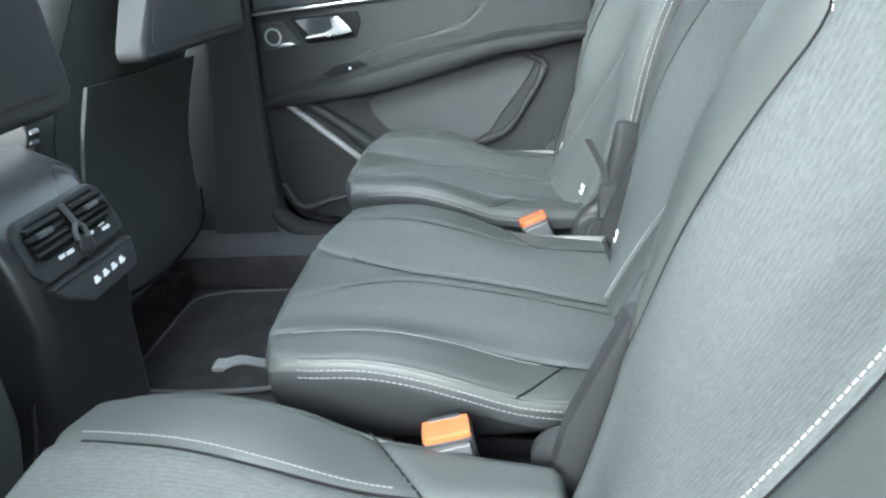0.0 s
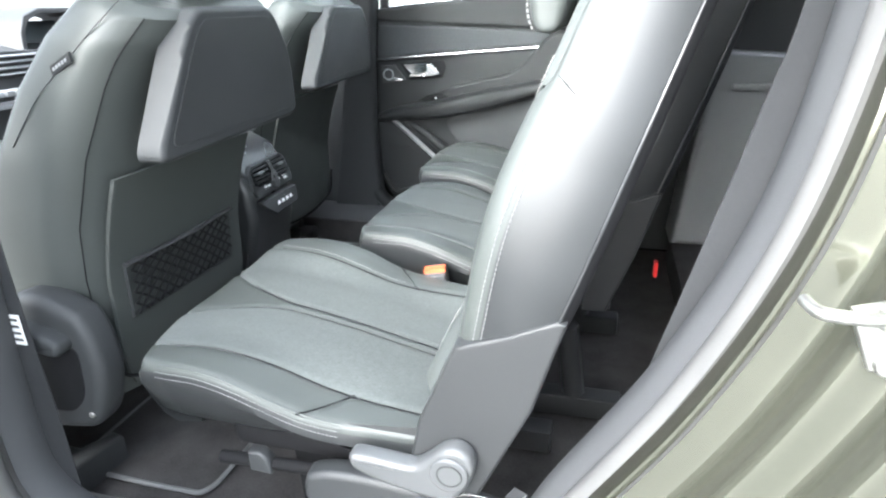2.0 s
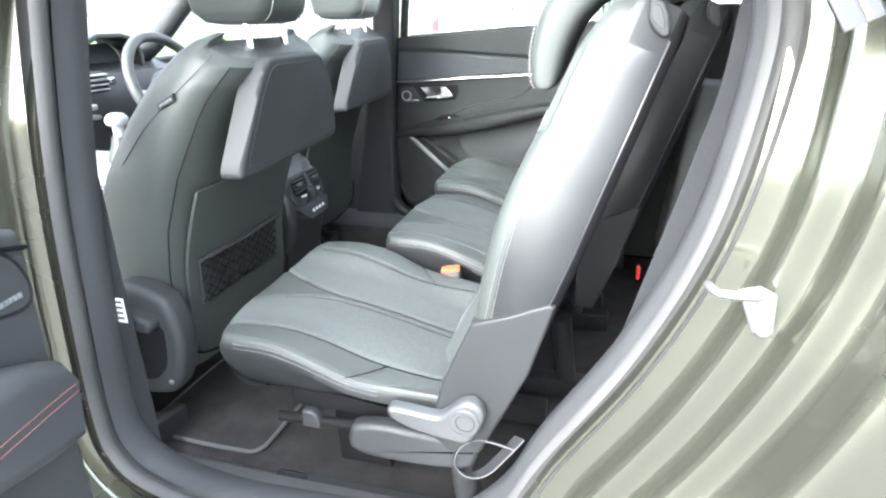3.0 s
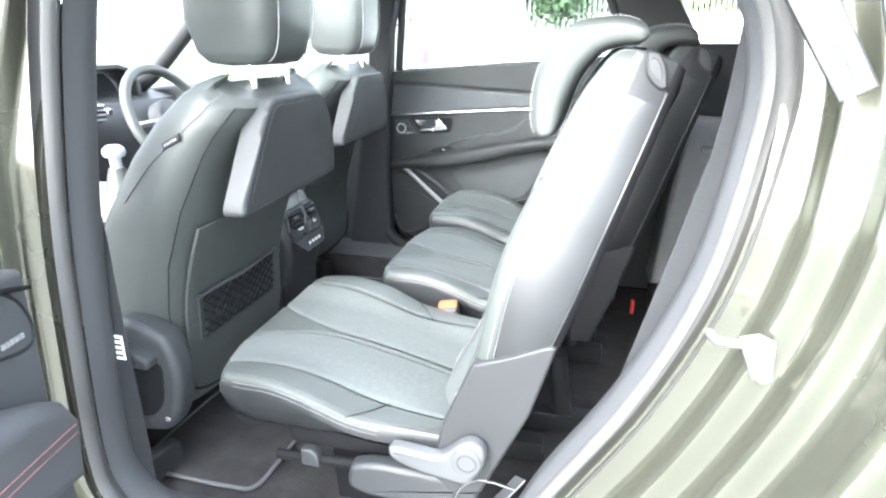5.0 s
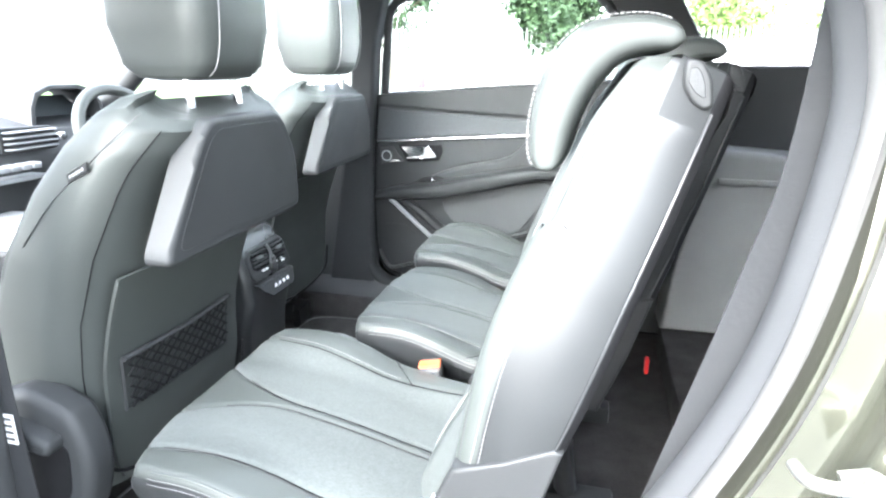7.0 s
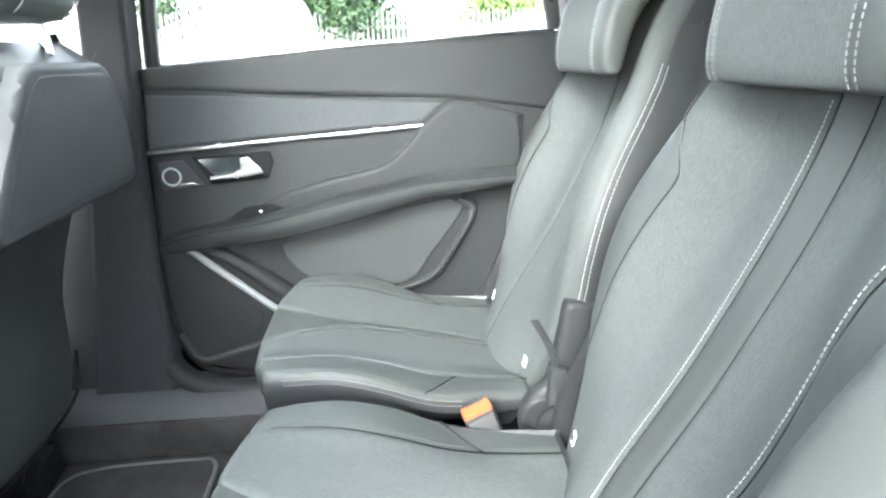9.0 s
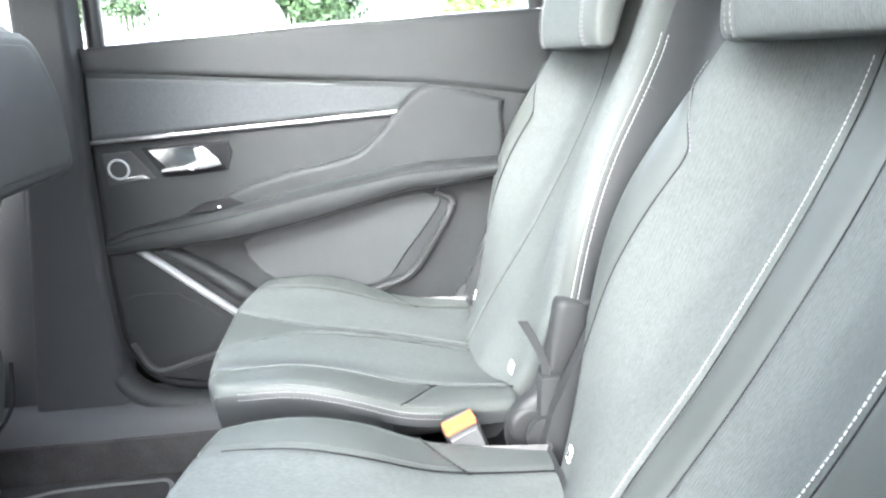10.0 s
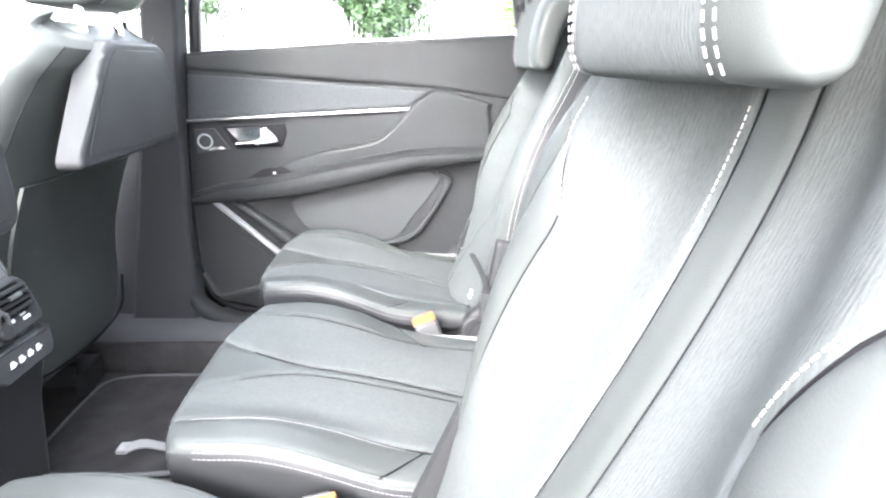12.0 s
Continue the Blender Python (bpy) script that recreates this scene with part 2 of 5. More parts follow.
def tube(pts, radius, sides=10, flat=1.0, up=None, cap=True):
    """A round or flattened bar along a line of points. radius: a number, or one for each point."""
    p = [Vector(q) for q in pts]
    verts, faces = [], []
    ref = Vector(up) if up else Vector((0.13, 0.21, 0.97))
    for i, c in enumerate(p):
        d = (p[min(i + 1, len(p) - 1)] - p[max(i - 1, 0)]).normalized()
        a = d.cross(ref)
        if a.length < 1e-4:
            a = d.cross(Vector((1, 0, 0)))
        a.normalize()
        b = a.cross(d).normalized()
        r = radius[i] if isinstance(radius, (list, tuple)) else radius
        for k in range(sides):
            w = 2 * math.pi * k / sides
            verts.append(c + a * (r * math.cos(w)) + b * (r * flat * math.sin(w)))
    for i in range(len(p) - 1):
        for k in range(sides):
            k2 = (k + 1) % sides
            faces.append((i * sides + k, i * sides + k2, (i + 1) * sides + k2, (i + 1) * sides + k))
    if cap:
        faces.append(tuple(range(sides - 1, -1, -1)))
        faces.append(tuple((len(p) - 1) * sides + k for k in range(sides)))
    return verts, faces, []


def sweep(path, section, frames, cap=True, closed=False):
    """Carries an open or closed section of (a, b) along a path; frames(i) gives the two ways for a and b."""
    verts, faces = [], []
    m = len(section)
    for i, c in enumerate(path):
        u, w = frames(i)
        for a, b in section:
            verts.append(Vector(c) + u * a + w * b)
    for i in range(len(path) - 1):
        for k in range(m if closed else m - 1):
            k2 = (k + 1) % m
            faces.append((i * m + k, (i + 1) * m + k, (i + 1) * m + k2, i * m + k2))
    return verts, faces, []


def loft(rings, cap=True):
    """Skin over closed rings of equal length."""
    m = len(rings[0])
    verts = [Vector(v) for r in rings for v in r]
    faces = []
    for i in range(len(rings) - 1):
        for k in range(m):
            k2 = (k + 1) % m
            faces.append((i * m + k, i * m + k2, (i + 1) * m + k2, (i + 1) * m + k))
    if cap:
        faces.append(tuple(range(m - 1, -1, -1)))
        faces.append(tuple((len(rings) - 1) * m + k for k in range(m)))
    return verts, faces, []


def offset_loop(loop, d):
    """A closed 2D loop moved inwards by d (loop runs counterclockwise)."""
    out, n = [], len(loop)
    for i in range(n):
        a, b = Vector(loop[i - 1]), Vector(loop[(i + 1) % n])
        t = (b - a).normalized()
        out.append(Vector(loop[i]) + Vector((-t.y, t.x)) * d)
    return out


def rounded_body(loop, width, r, place, n=5, mid=6, bow=0.0):
    """A 2D outline carried over a width, with the two ends rounded by r. place(a, b, c): c from -width/2 to width/2."""
    area = sum(loop[i - 1][0] * loop[i][1] - loop[i][0] * loop[i - 1][1] for i in range(len(loop)))
    loop = list(loop) if area > 0 else list(loop)[::-1]
    ends = [(-width / 2 + r * (1 - math.cos(math.pi / 2 * k / n)), r * (1 - math.sin(math.pi / 2 * k / n))) for k in range(n + 1)]
    inner = [(-width / 2 + r + (width - 2 * r) * k / mid, 0.0) for k in range(1, mid)]
    rows = ends + inner + [(-c, d) for c, d in ends[::-1]]
    rings = []
    for c, d in rows:
        lift = bow * (1 - (2 * c / width) ** 2)
        rings.append([place(q[0], q[1] + lift, c) for q in offset_loop(loop, d)])
    return loft(rings)


def stitches(line, normal, step=0.0085, length=0.006, r=0.0006):
    """Short threads laid end to end along a line on a surface."""
    pts = [Vector(p) for p in line]
    verts, faces = [], []
    dist = 0.0
    nexts = 0.0
    for a, b in zip(pts, pts[1:]):
        seg = (b - a).length
        if seg < 1e-7:
            continue
        d = (b - a) / seg
        while nexts <= dist + seg:
            c = a + d * (nexts - dist)
            nrm = normal(c) if callable(normal) else Vector(normal)
            w = d.cross(nrm).normalized()
            nn = w.cross(d).normalized()
            n0 = len(verts)
            for e in (-0.5, 0.5):
                for k in range(6):
                    t = math.pi * 2 * k / 6
                    verts.append(c + d * (length * e) + (w * math.cos(t) + nn * math.sin(t)) * r)
            for k in range(6):
                k2 = (k + 1) % 6
                faces.append((n0 + k, n0 + k2, n0 + 6 + k2, n0 + 6 + k))
            faces.append(tuple(n0 + k for k in range(5, -1, -1)))
            faces.append(tuple(n0 + 6 + k for k in range(6)))
            nexts += step
        dist += seg
    return verts, faces, []


def near_line(a, b, line):
    """Distance of (a, b) from a 2D polyline."""
    best = 9.0
    for (x0, y0), (x1, y1) in zip(line, line[1:]):
        dx, dy = x1 - x0, y1 - y0
        k = max(0.0, min(1.0, ((a - x0) * dx + (b - y0) * dy) / (dx * dx + dy * dy + 1e-12)))
        best = min(best, math.hypot(a - x0 - k * dx, b - y0 - k * dy))
    return best


def ease(n, power=0.5):
    """n + 1 steps from 0 to 1, closer together at both ends."""
    return [(1 - power) * (k / n) + power * 0.5 * (1 - math.cos(math.pi * k / n)) for k in range(n + 1)]


def pillow(outline, top, r, skirt, place, ns=70, nt=70, length=0.4, half=0.2, region=None, seams=(), groove=0.004, gw=0.004, under=0, cuts=None, counts=()):
    """An upholstered pad. outline(s, t) gives the plan (a, b), s 0..1, t -1..1; top(a, b) its height; the rim is rounded by r and goes on
    down the skirt [(drop, out), ...]. seams: 2D lines pressed into the pad. region(a, b) gives the material slot; with cuts(s), the
    borders between panels at s, and counts, the columns in each panel, region(k) gives the slot of the k-th panel."""
    ss = ease(ns, 0.45)
    owner = [k for k, c in enumerate(counts) for _ in range(c)]
    nt = len(owner) if cuts else nt

    def columns(s):
        if not cuts:
            return [2 * q - 1 for q in ease(nt, 0.45)]
        ends = [-1.0] + list(cuts(s)) + [1.0]
        out = [-1.0]
        for k, c in enumerate(counts):
            steps = ease(c, 0.3)
            if k == 0:
                steps = [(q / c) ** 1.5 for q in range(c + 1)]
            elif k == len(counts) - 1:
                steps = [1 - (1 - q / c) ** 1.5 for q in range(c + 1)]
            out += [ends[k] + (ends[k + 1] - ends[k]) * q for q in steps[1:]]
        return out
    verts, faces, slots = [], [], []
    plan = []

    def rim(s, t):
        d1, d2 = min(s, 1 - s) * length, (1 - abs(t)) * half
        q = r - math.hypot(max(r - d1, 0), max(r - d2, 0))
        q = max(q, 0.0)
        return math.sqrt(max(r * r - (r - min(q, r)) ** 2, 0.0)) - r

    def height(a, b, s, t):
        h = top(a, b)
        for line in seams:
            d = near_line(a, b, line)
            if d < gw * 3:
                h -= groove * math.exp(-(d / gw) ** 2)
        return h + rim(s, t)

    for s in ss:
        for t in columns(s):
            a, b = outline(s, t)
            plan.append((a, b))
            verts.append(place(a, b, height(a, b, s, t)))
    m = nt + 1
    for i in range(ns):
        for j in range(nt):
            faces.append((i * m + j, (i + 1) * m + j, (i + 1) * m + j + 1, i * m + j + 1))
            c = [plan[k] for k in faces[-1]]
            slots.append(region(owner[j]) if cuts else region(sum(q[0] for q in c) / 4, sum(q[1] for q in c) / 4) if region else 0)
    ring = [i * m for i in range(ns)] + [ns * m + j for j in range(nt)] + [i * m + nt for i in range(ns, 0, -1)] + [j for j in range(nt, 0, -1)]
    ca = sum(q[0] for q in plan) / len(plan)
    cb = sum(q[1] for q in plan) / len(plan)
    prev = ring
    base = [(plan[k], top(*plan[k]) - r) for k in ring]
    nr = len(ring)
    ways = []
    for k in range(nr):
        (a0, b0), (a1, b1) = base[k - 1][0], base[(k + 1) % nr][0]
        ta, tb = a1 - a0, b1 - b0
        n = math.hypot(ta, tb) or 1.0
        na, nb = tb / n, -ta / n
        if na * (base[k][0][0] - ca) + nb * (base[k][0][1] - cb) < 0:
            na, nb = -na, -nb
        ways.append((na, nb))
    for drop, out, *sl in skirt:
        now = []
        for k in range(nr):
            (a, b), h = base[k]
            now.append(len(verts))
            verts.append(place(a + ways[k][0] * out, b + ways[k][1] * out, h - drop if drop >= 0 else -drop - 1))
        for k in range(nr):
            k2 = (k + 1) % nr
            faces.append((prev[k], prev[k2], now[k2], now[k]))
            slots.append(sl[0] if sl else 0)
        prev = now
    faces.append(tuple(prev))
    slots.append(under)
    return verts, faces, slots


def rounded(poly, r, n=4):
    """A polygon with its corners rounded by r."""
    out = []
    m = len(poly)
    for i in range(m):
        a, b, c = Vector(poly[i - 1]), Vector(poly[i]), Vector(poly[(i + 1) % m])
        u, w = (a - b), (c - b)
        k = min(r, u.length * 0.45, w.length * 0.45)
        p0, p1 = b + u.normalized() * k, b + w.normalized() * k
        for q in range(n + 1):
            t = q / n
            out.append(tuple((1 - t) ** 2 * p0 + 2 * t * (1 - t) * b + t * t * p1))
    return out


def disc(c, axis, r, depth, n=24, bevel=0.002):
    """A short round body along axis from the point c."""
    ax = Vector(axis).normalized()
    u = ax.orthogonal().normalized()
    w = ax.cross(u)
    rings = []
    for h, rr in ((0, r), (depth - bevel, r), (depth - bevel * 0.3, r - bevel * 0.3), (depth, r - bevel)):
        rings.append([Vector(c) + ax * h + (u * math.cos(2 * math.pi * k / n) + w * math.sin(2 * math.pi * k / n)) * rr for k in range(n)])
    return loft(rings)


def ring_shape(c, axis, r, thick, n=28, m=8):
    ax = Vector(axis).normalized()
    u = ax.orthogonal().normalized()
    w = ax.cross(u)
    verts, faces = [], []
    for i in range(n):
        t = 2 * math.pi * i / n
        e = u * math.cos(t) + w * math.sin(t)
        for k in range(m):
            q = 2 * math.pi * k / m
            verts.append(Vector(c) + e * (r + thick * math.cos(q)) + ax * (thick * math.sin(q)))
    for i in range(n):
        for k in range(m):
            i2, k2 = (i + 1) % n, (k + 1) % m
            faces.append((i * m + k, i2 * m + k, i2 * m + k2, i * m + k2))
    return verts, faces, []


# ---- the place: ground and surroundings ----
def plane_sheet(x0, x1, y0, y1, z, nx=2, ny=2):
    verts = [(x0 + (x1 - x0) * i / nx, y0 + (y1 - y0) * j / ny, z) for i in range(nx + 1) for j in range(ny + 1)]
    m = ny + 1
    faces = [(i * m + j, (i + 1) * m + j, (i + 1) * m + j + 1, i * m + j + 1) for i in range(nx) for j in range(ny)]
    return verts, faces, []


ground = part("ground", plane_sheet(-900, 900, -900, 900, 0.0, 8, 8), ASPHALT)
tagged(ground, "worn grey asphalt car park ground", "ground", kind="structure")
verge = part("grass_verge", plane_sheet(-60, 60, 15.5, 40, 0.02, 4, 2), GRASS)
tagged(verge, "rough green grass verge along the fence", "grass", kind="structure")

FENCE_Y = 18.0
fence = thing("palisade_fence", "tall galvanised steel palisade fence behind the cars", "fence", at=(0, FENCE_Y, 0))
pale = slab([(-0.033, 0.08), (0.033, 0.08), (0.033, 2.3), (0.015, 2.42), (0, 2.45), (-0.015, 2.42), (-0.033, 2.3)], 0.012, 0.003, lambda a, b, h: Vector((a, -h, b)), 1)
first = part("pale", pale, FENCEPAINT, fence)
first.location = (-12.0, 0, 0)
for k in range(1, 170):
    p = new("pale", first.data)
    p.parent = fence
    p.location = (-12.0 + 0.145 * k, 0, 0)
for z in (0.45, 2.0):
    part("rail", block(-12.2, 12.8, 0.004, 0.05, z - 0.025, z + 0.025, 0.004, 1), FENCEPAINT, fence)
for k in range(10):
    part("post", block(-12.1 + 2.75 * k, -12.0 + 2.75 * k, 0.052, 0.12, 0, 2.4, 0.004, 1), FENCEPAINT, fence)


def tree(label, x, y, height, crown_z, spread, leaves, leaf_mat, seed, group=""):
    rnd = random.Random(seed)
    root = thing("tree", label, "tree", group, at=(x, y, 0))
    trunk = [(0, 0, 0), (0.05, 0.02, height * 0.25), (-0.04, 0.05, height * 0.5), (0.03, 0, height * 0.85)]
    limbs = [tube(smooth_line(trunk, 5), [0.16 - 0.008 * k for k in range(16)], 9)]
    tips = []
    for k in range(16):
        z0 = crown_z + (height - crown_z) * 0.75 * k / 16 * 0.9
        w = k * 2.4 + rnd.random()
        reach = spread * (0.65 + 0.4 * rnd.random()) * (1.0 - 0.45 * k / 16)
        tip = Vector((math.cos(w) * reach, math.sin(w) * reach, z0 + 0.35 * reach * rnd.random()))
        mid = Vector((math.cos(w) * reach * 0.5, math.sin(w) * reach * 0.5, z0 + 0.12 * reach))
        limbs.append(tube([(0, 0, z0 - 0.3), mid, tip], [0.05, 0.03, 0.008], 6))
        tips += [mid, tip, (mid + tip) / 2]
    part("trunk", join(*limbs), BARK, root)
    verts, faces = [], []
    for k in range(leaves):
        c = rnd.choice(tips) + Vector((rnd.gauss(0, 0.38), rnd.gauss(0, 0.38), rnd.gauss(0, 0.3)))
        d = Vector((rnd.gauss(0, 1), rnd.gauss(0, 1), rnd.gauss(0, 0.7))).normalized()
        s = d.orthogonal().normalized()
        q = rnd.uniform(0.06, 0.13)
        n = len(verts)
        u = d.cross(s)
        verts += [c - d * q, c + s * q * 0.45 + u * q * 0.12, c + d * q, c - s * q * 0.45 + u * q * 0.12]
        faces.append((n, n + 1, n + 2, n + 3))
    part("crown", (verts, faces, []), leaf_mat, root)
    return root


tree("broad green tree hanging over the fence", -1.15, 19.3, 7.6, 1.75, 1.9, 21000, LEAF, 3)
tree("light green tree behind the fence", 4.2, 21.0, 6.0, 1.8, 2.0, 7000, LEAFY, 5)
tree("light green bushy tree behind the fence", 8.5, 21.5, 6.5, 1.6, 2.4, 7000, LEAFY, 8)
tree("green tree far behind the fence", -7.5, 22.0, 7.0, 2.0, 2.6, 6000, LEAF, 11)


def van():
    root = thing("white_van", "white panel van parked with its rear towards the car", "van", at=(-2.1, 10.9, 0))
    w = 0.86
    def sec(y, inset, ztop):
        return [(-w + inset, y, 0.30), (-w, y, 0.55), (-w, y, 1.25), (-w + 0.08 + inset, y, 1.7), (-w + 0.22 + inset, y, ztop - 0.08), (-w + 0.30 + inset, y, ztop),
                (w - 0.30 - inset, y, ztop), (w - 0.22 - inset, y, ztop - 0.08), (w - 0.08 - inset, y, 1.7), (w, y, 1.25), (w, y, 0.55), (w - inset, y, 0.30)]
    body = loft([sec(-0.95, 0.06, 2.12), sec(-0.9, 0.02, 2.2), sec(-0.6, 0, 2.26), sec(1.6, 0, 2.28), sec(2.4, 0.02, 2.2), sec(3.0, 0.06, 1.5), sec(3.7, 0.1, 1.25), sec(3.8, 0.16, 1.1)])
    part("body", body, VANPAINT, root)
    part("panel_joint", block(-0.40, -0.385, -0.968, -0.945, 0.5, 1.95, 0.003), PLASTIC, root)
    for x in (-0.47, 0.66):
        part("lock_plate", block(x - 0.022, x + 0.022, -0.968, -0.935, 1.26, 1.40, 0.004), PLASTIC, root)
    part("tail_lamp", slab([(-0.83, 0.84), (-0.66, 0.84), (-0.68, 1.22), (-0.80, 1.22)], 0.03, 0.008, lambda a, b, h: Vector((a, -0.945 - h, b))), TAIL, root)
    for sx in (-1, 1):
        part("door_window", slab([(sx * 0.06, 1.42), (sx * 0.62, 1.42), (sx * 0.58, 1.92), (sx * 0.06, 1.92)], 0.01, 0.003, lambda a, b, h: Vector((a, -0.935 - h + 0.02, b))), VANPAINT, root)
        part("door_handle", block(sx * 0.12 - 0.06, sx * 0.12 + 0.06, -0.985, -0.955, 1.12, 1.16, 0.006), PLASTIC, root)
        for y in (-0.35, 2.7):
            wh = part("wheel", disc((sx * 0.72, y, 0.33), (sx, 0, 0), 0.33, 0.19, 28, 0.02), RUBBER, root)
            part("rim", disc((sx * 0.90, y, 0.33), (sx, 0, 0), 0.2, 0.02, 24), STEEL, wh)
    part("bumper", block(-0.9, 0.9, -1.02, -0.9, 0.3, 0.55, 0.03), PLASTIC, root)
    part("lamp_strip", block(-0.2, 0.2, -0.98, -0.93, 2.0, 2.04, 0.01), PLASTIC, root)
    part("mirror", block(-1.22, -1.0, 2.2, 2.28, 1.18, 1.42, 0.03), PLASTIC, root)
    part("side_strip", block(-0.93, -0.9, -0.5, 2.0, 0.75, 0.87, 0.01), PLASTIC, root)
    return root


van()


def white_car():
    root = thing("white_car", "white hatchback parked in the next bay", "car", at=(0.95, 4.9, 0))
    side = [(-1.3, 0.35), (-1.35, 0.75), (-1.2, 0.95), (-0.55, 1.05), (0.0, 1.42), (0.55, 1.5), (1.6, 1.5), (2.3, 1.38), (2.75, 1.0), (2.85, 0.7), (2.8, 0.35)]
    side = [(q.x, q.y) for q in smooth_line([Vector((a, b, 0)) for a, b in side], 4)]
    body = rounded_body(side, 1.76, 0.16, lambda a, b, c: Vector((a, c, b)), 5, 4)
    part("body", body, VANPAINT, root)
    for x in (-0.75, 1.95):
        for sy in (-1, 1):
            wh = part("wheel", disc((x, sy * 0.70, 0.31), (0, sy, 0), 0.31, 0.2, 28, 0.02), RUBBER, root)
            part("rim", disc((x, sy * 0.89, 0.31), (0, sy, 0), 0.2, 0.02, 24), STEEL, wh)
    for sy in (-1, 1):
        part("side_window", slab([(-0.3, 1.02), (0.12, 1.33), (0.6, 1.4), (1.5, 1.39), (2.1, 1.2), (2.1, 1.02)], 0.012, 0.004, lambda a, b, h, sy=sy: Vector((a, sy * (0.86 + h), b))), DARKGLASS, root)
    return root


white_car()

# ---- the car: shell ----
APERTURE = smooth_line([(-0.318, 0, 1.496), (-0.376, 0, 1.359), (-0.414, 0, 1.210), (-0.450, 0, 0.997), (-0.470, 0, 0.745), (-0.473, 0, 0.619), (-0.462, 0, 0.562), (-0.422, 0, 0.517), (-0.327, 0, 0.489),
                        (-0.162, 0, 0.486), (0.039, 0, 0.496), (0.127, 0, 0.527), (0.199, 0, 0.602), (0.253, 0, 0.708), (0.347, 0, 0.868), (0.412, 0, 1.030), (0.439, 0, 1.201),
                        (0.434, 0, 1.282), (0.409, 0, 1.340), (0.347, 0, 1.418), (0.20, 0, 1.485), (-0.02, 0, 1.515), (-0.22, 0, 1.52)], 8, closed=True)


def outward(i):
    a, b = APERTURE[i - 1], APERTURE[(i + 1) % len(APERTURE)]
    t = (b - a).normalized()
    n = Vector((t.z, 0, -t.x))
    c = APERTURE[i]
    if n.dot(c - Vector((-0.05, 0, 1.0))) < 0:
        n = -n
    return n


def band(section, clamp=False):
    """A profile of (outwards, y) carried round the door opening."""
    m = len(section)
    verts, faces = [], []
    n = len(APERTURE)
    for i in range(n):
        o = outward(i)
        for a, y0 in section:
            p = APERTURE[i] + o * (a * 1.1)
            y = 0.915 * y0 - 0.0085
            p.y = y
            if clamp:
                p.z = min(max(p.z, 0.22), 1.60)
                p.x = min(max(p.x, -0.70), 1.9)
                p.y = y if p.z < 1.12 else y + (p.z - 1.12) * 0.20
            verts.append(p)
    for i in range(n):
        i2 = (i + 1) % n
        for k in range(m - 1):
            faces.append((i * m + k, i2 * m + k, i2 * m + k + 1, i * m + k + 1))
    return verts, faces, []


def arc(cx, cy, r, a0, a1, n):
    return [(cx + r * math.cos(radians(a0 + (a1 - a0) * k / n)), cy + r * math.sin(radians(a0 + (a1 - a0) * k / n))) for k in range(n + 1)]


wall_near = part("wall_near", band([(0.018, -0.69), (0.020, -0.735), (0.045, -0.742)] + arc(0.045, -0.752, 0.010, 90, 0, 3) + [(0.056, -0.775)] + arc(0.066, -0.775, 0.010, 180, 270, 3)[1:]
                               + [(0.080, -0.787)] + arc(0.080, -0.797, 0.010, 90, 0, 3)[1:] + [(0.092, -0.815)] + arc(0.102, -0.815, 0.010, 180, 270, 3)[1:] + [(0.112, -0.827)]
                               + arc(0.112, -0.842, 0.015, 90, 10, 4)[1:] + [(0.132, -0.875)] + arc(0.152, -0.880, 0.020, 170, 270, 4) + [(0.19, -0.905), (0.35, -0.915), (0.8, -0.91), (1.5, -0.90)], True), PAINT)
tagged(wall_near, "olive metallic painted body side with stepped door jamb", "car body", kind="structure")

seal = part("door_seal", band(arc(0.014, -0.728, 0.017, -60, 240, 10) + [(0.012, -0.70)]), RUBBER)
tagged(seal, "grey rubber weather seal round the door opening", "door seal", kind="structure")
lining = part("door_frame_lining", band([(0.006, -0.705), (-0.004, -0.69), (-0.004, -0.66), (0.006, -0.64), (0.05, -0.64)]), LININGGREY)
tagged(lining, "dark plastic lining inside the door opening", "trim", kind="structure")

floor = part("floor", block(-1.9, 1.3, -0.65, 0.80, 0.30, 0.425, 0.004), CARPET)
tagged(floor, "black carpeted car floor", "floor", kind="structure")
rear_floor = part("boot_floor", block(0.50, 1.6, -0.56, 0.68, 0.426, 0.52, 0.02), CARPET)
tagged(rear_floor, "dark carpeted boot floor behind the seats", "floor", kind="structure")
sill = part("sill_trim", rounded_body([(-0.667, 0.42), (-0.667, 0.474), (-0.64, 0.489), (-0.576, 0.479), (-0.539, 0.450), (-0.521, 0.42)], 0.92, 0.01, lambda a, b, c: Vector((c - 0.19, a, b))), RUBBER)
tagged(sill, "scuffed dark plastic sill trim", "trim", kind="structure")

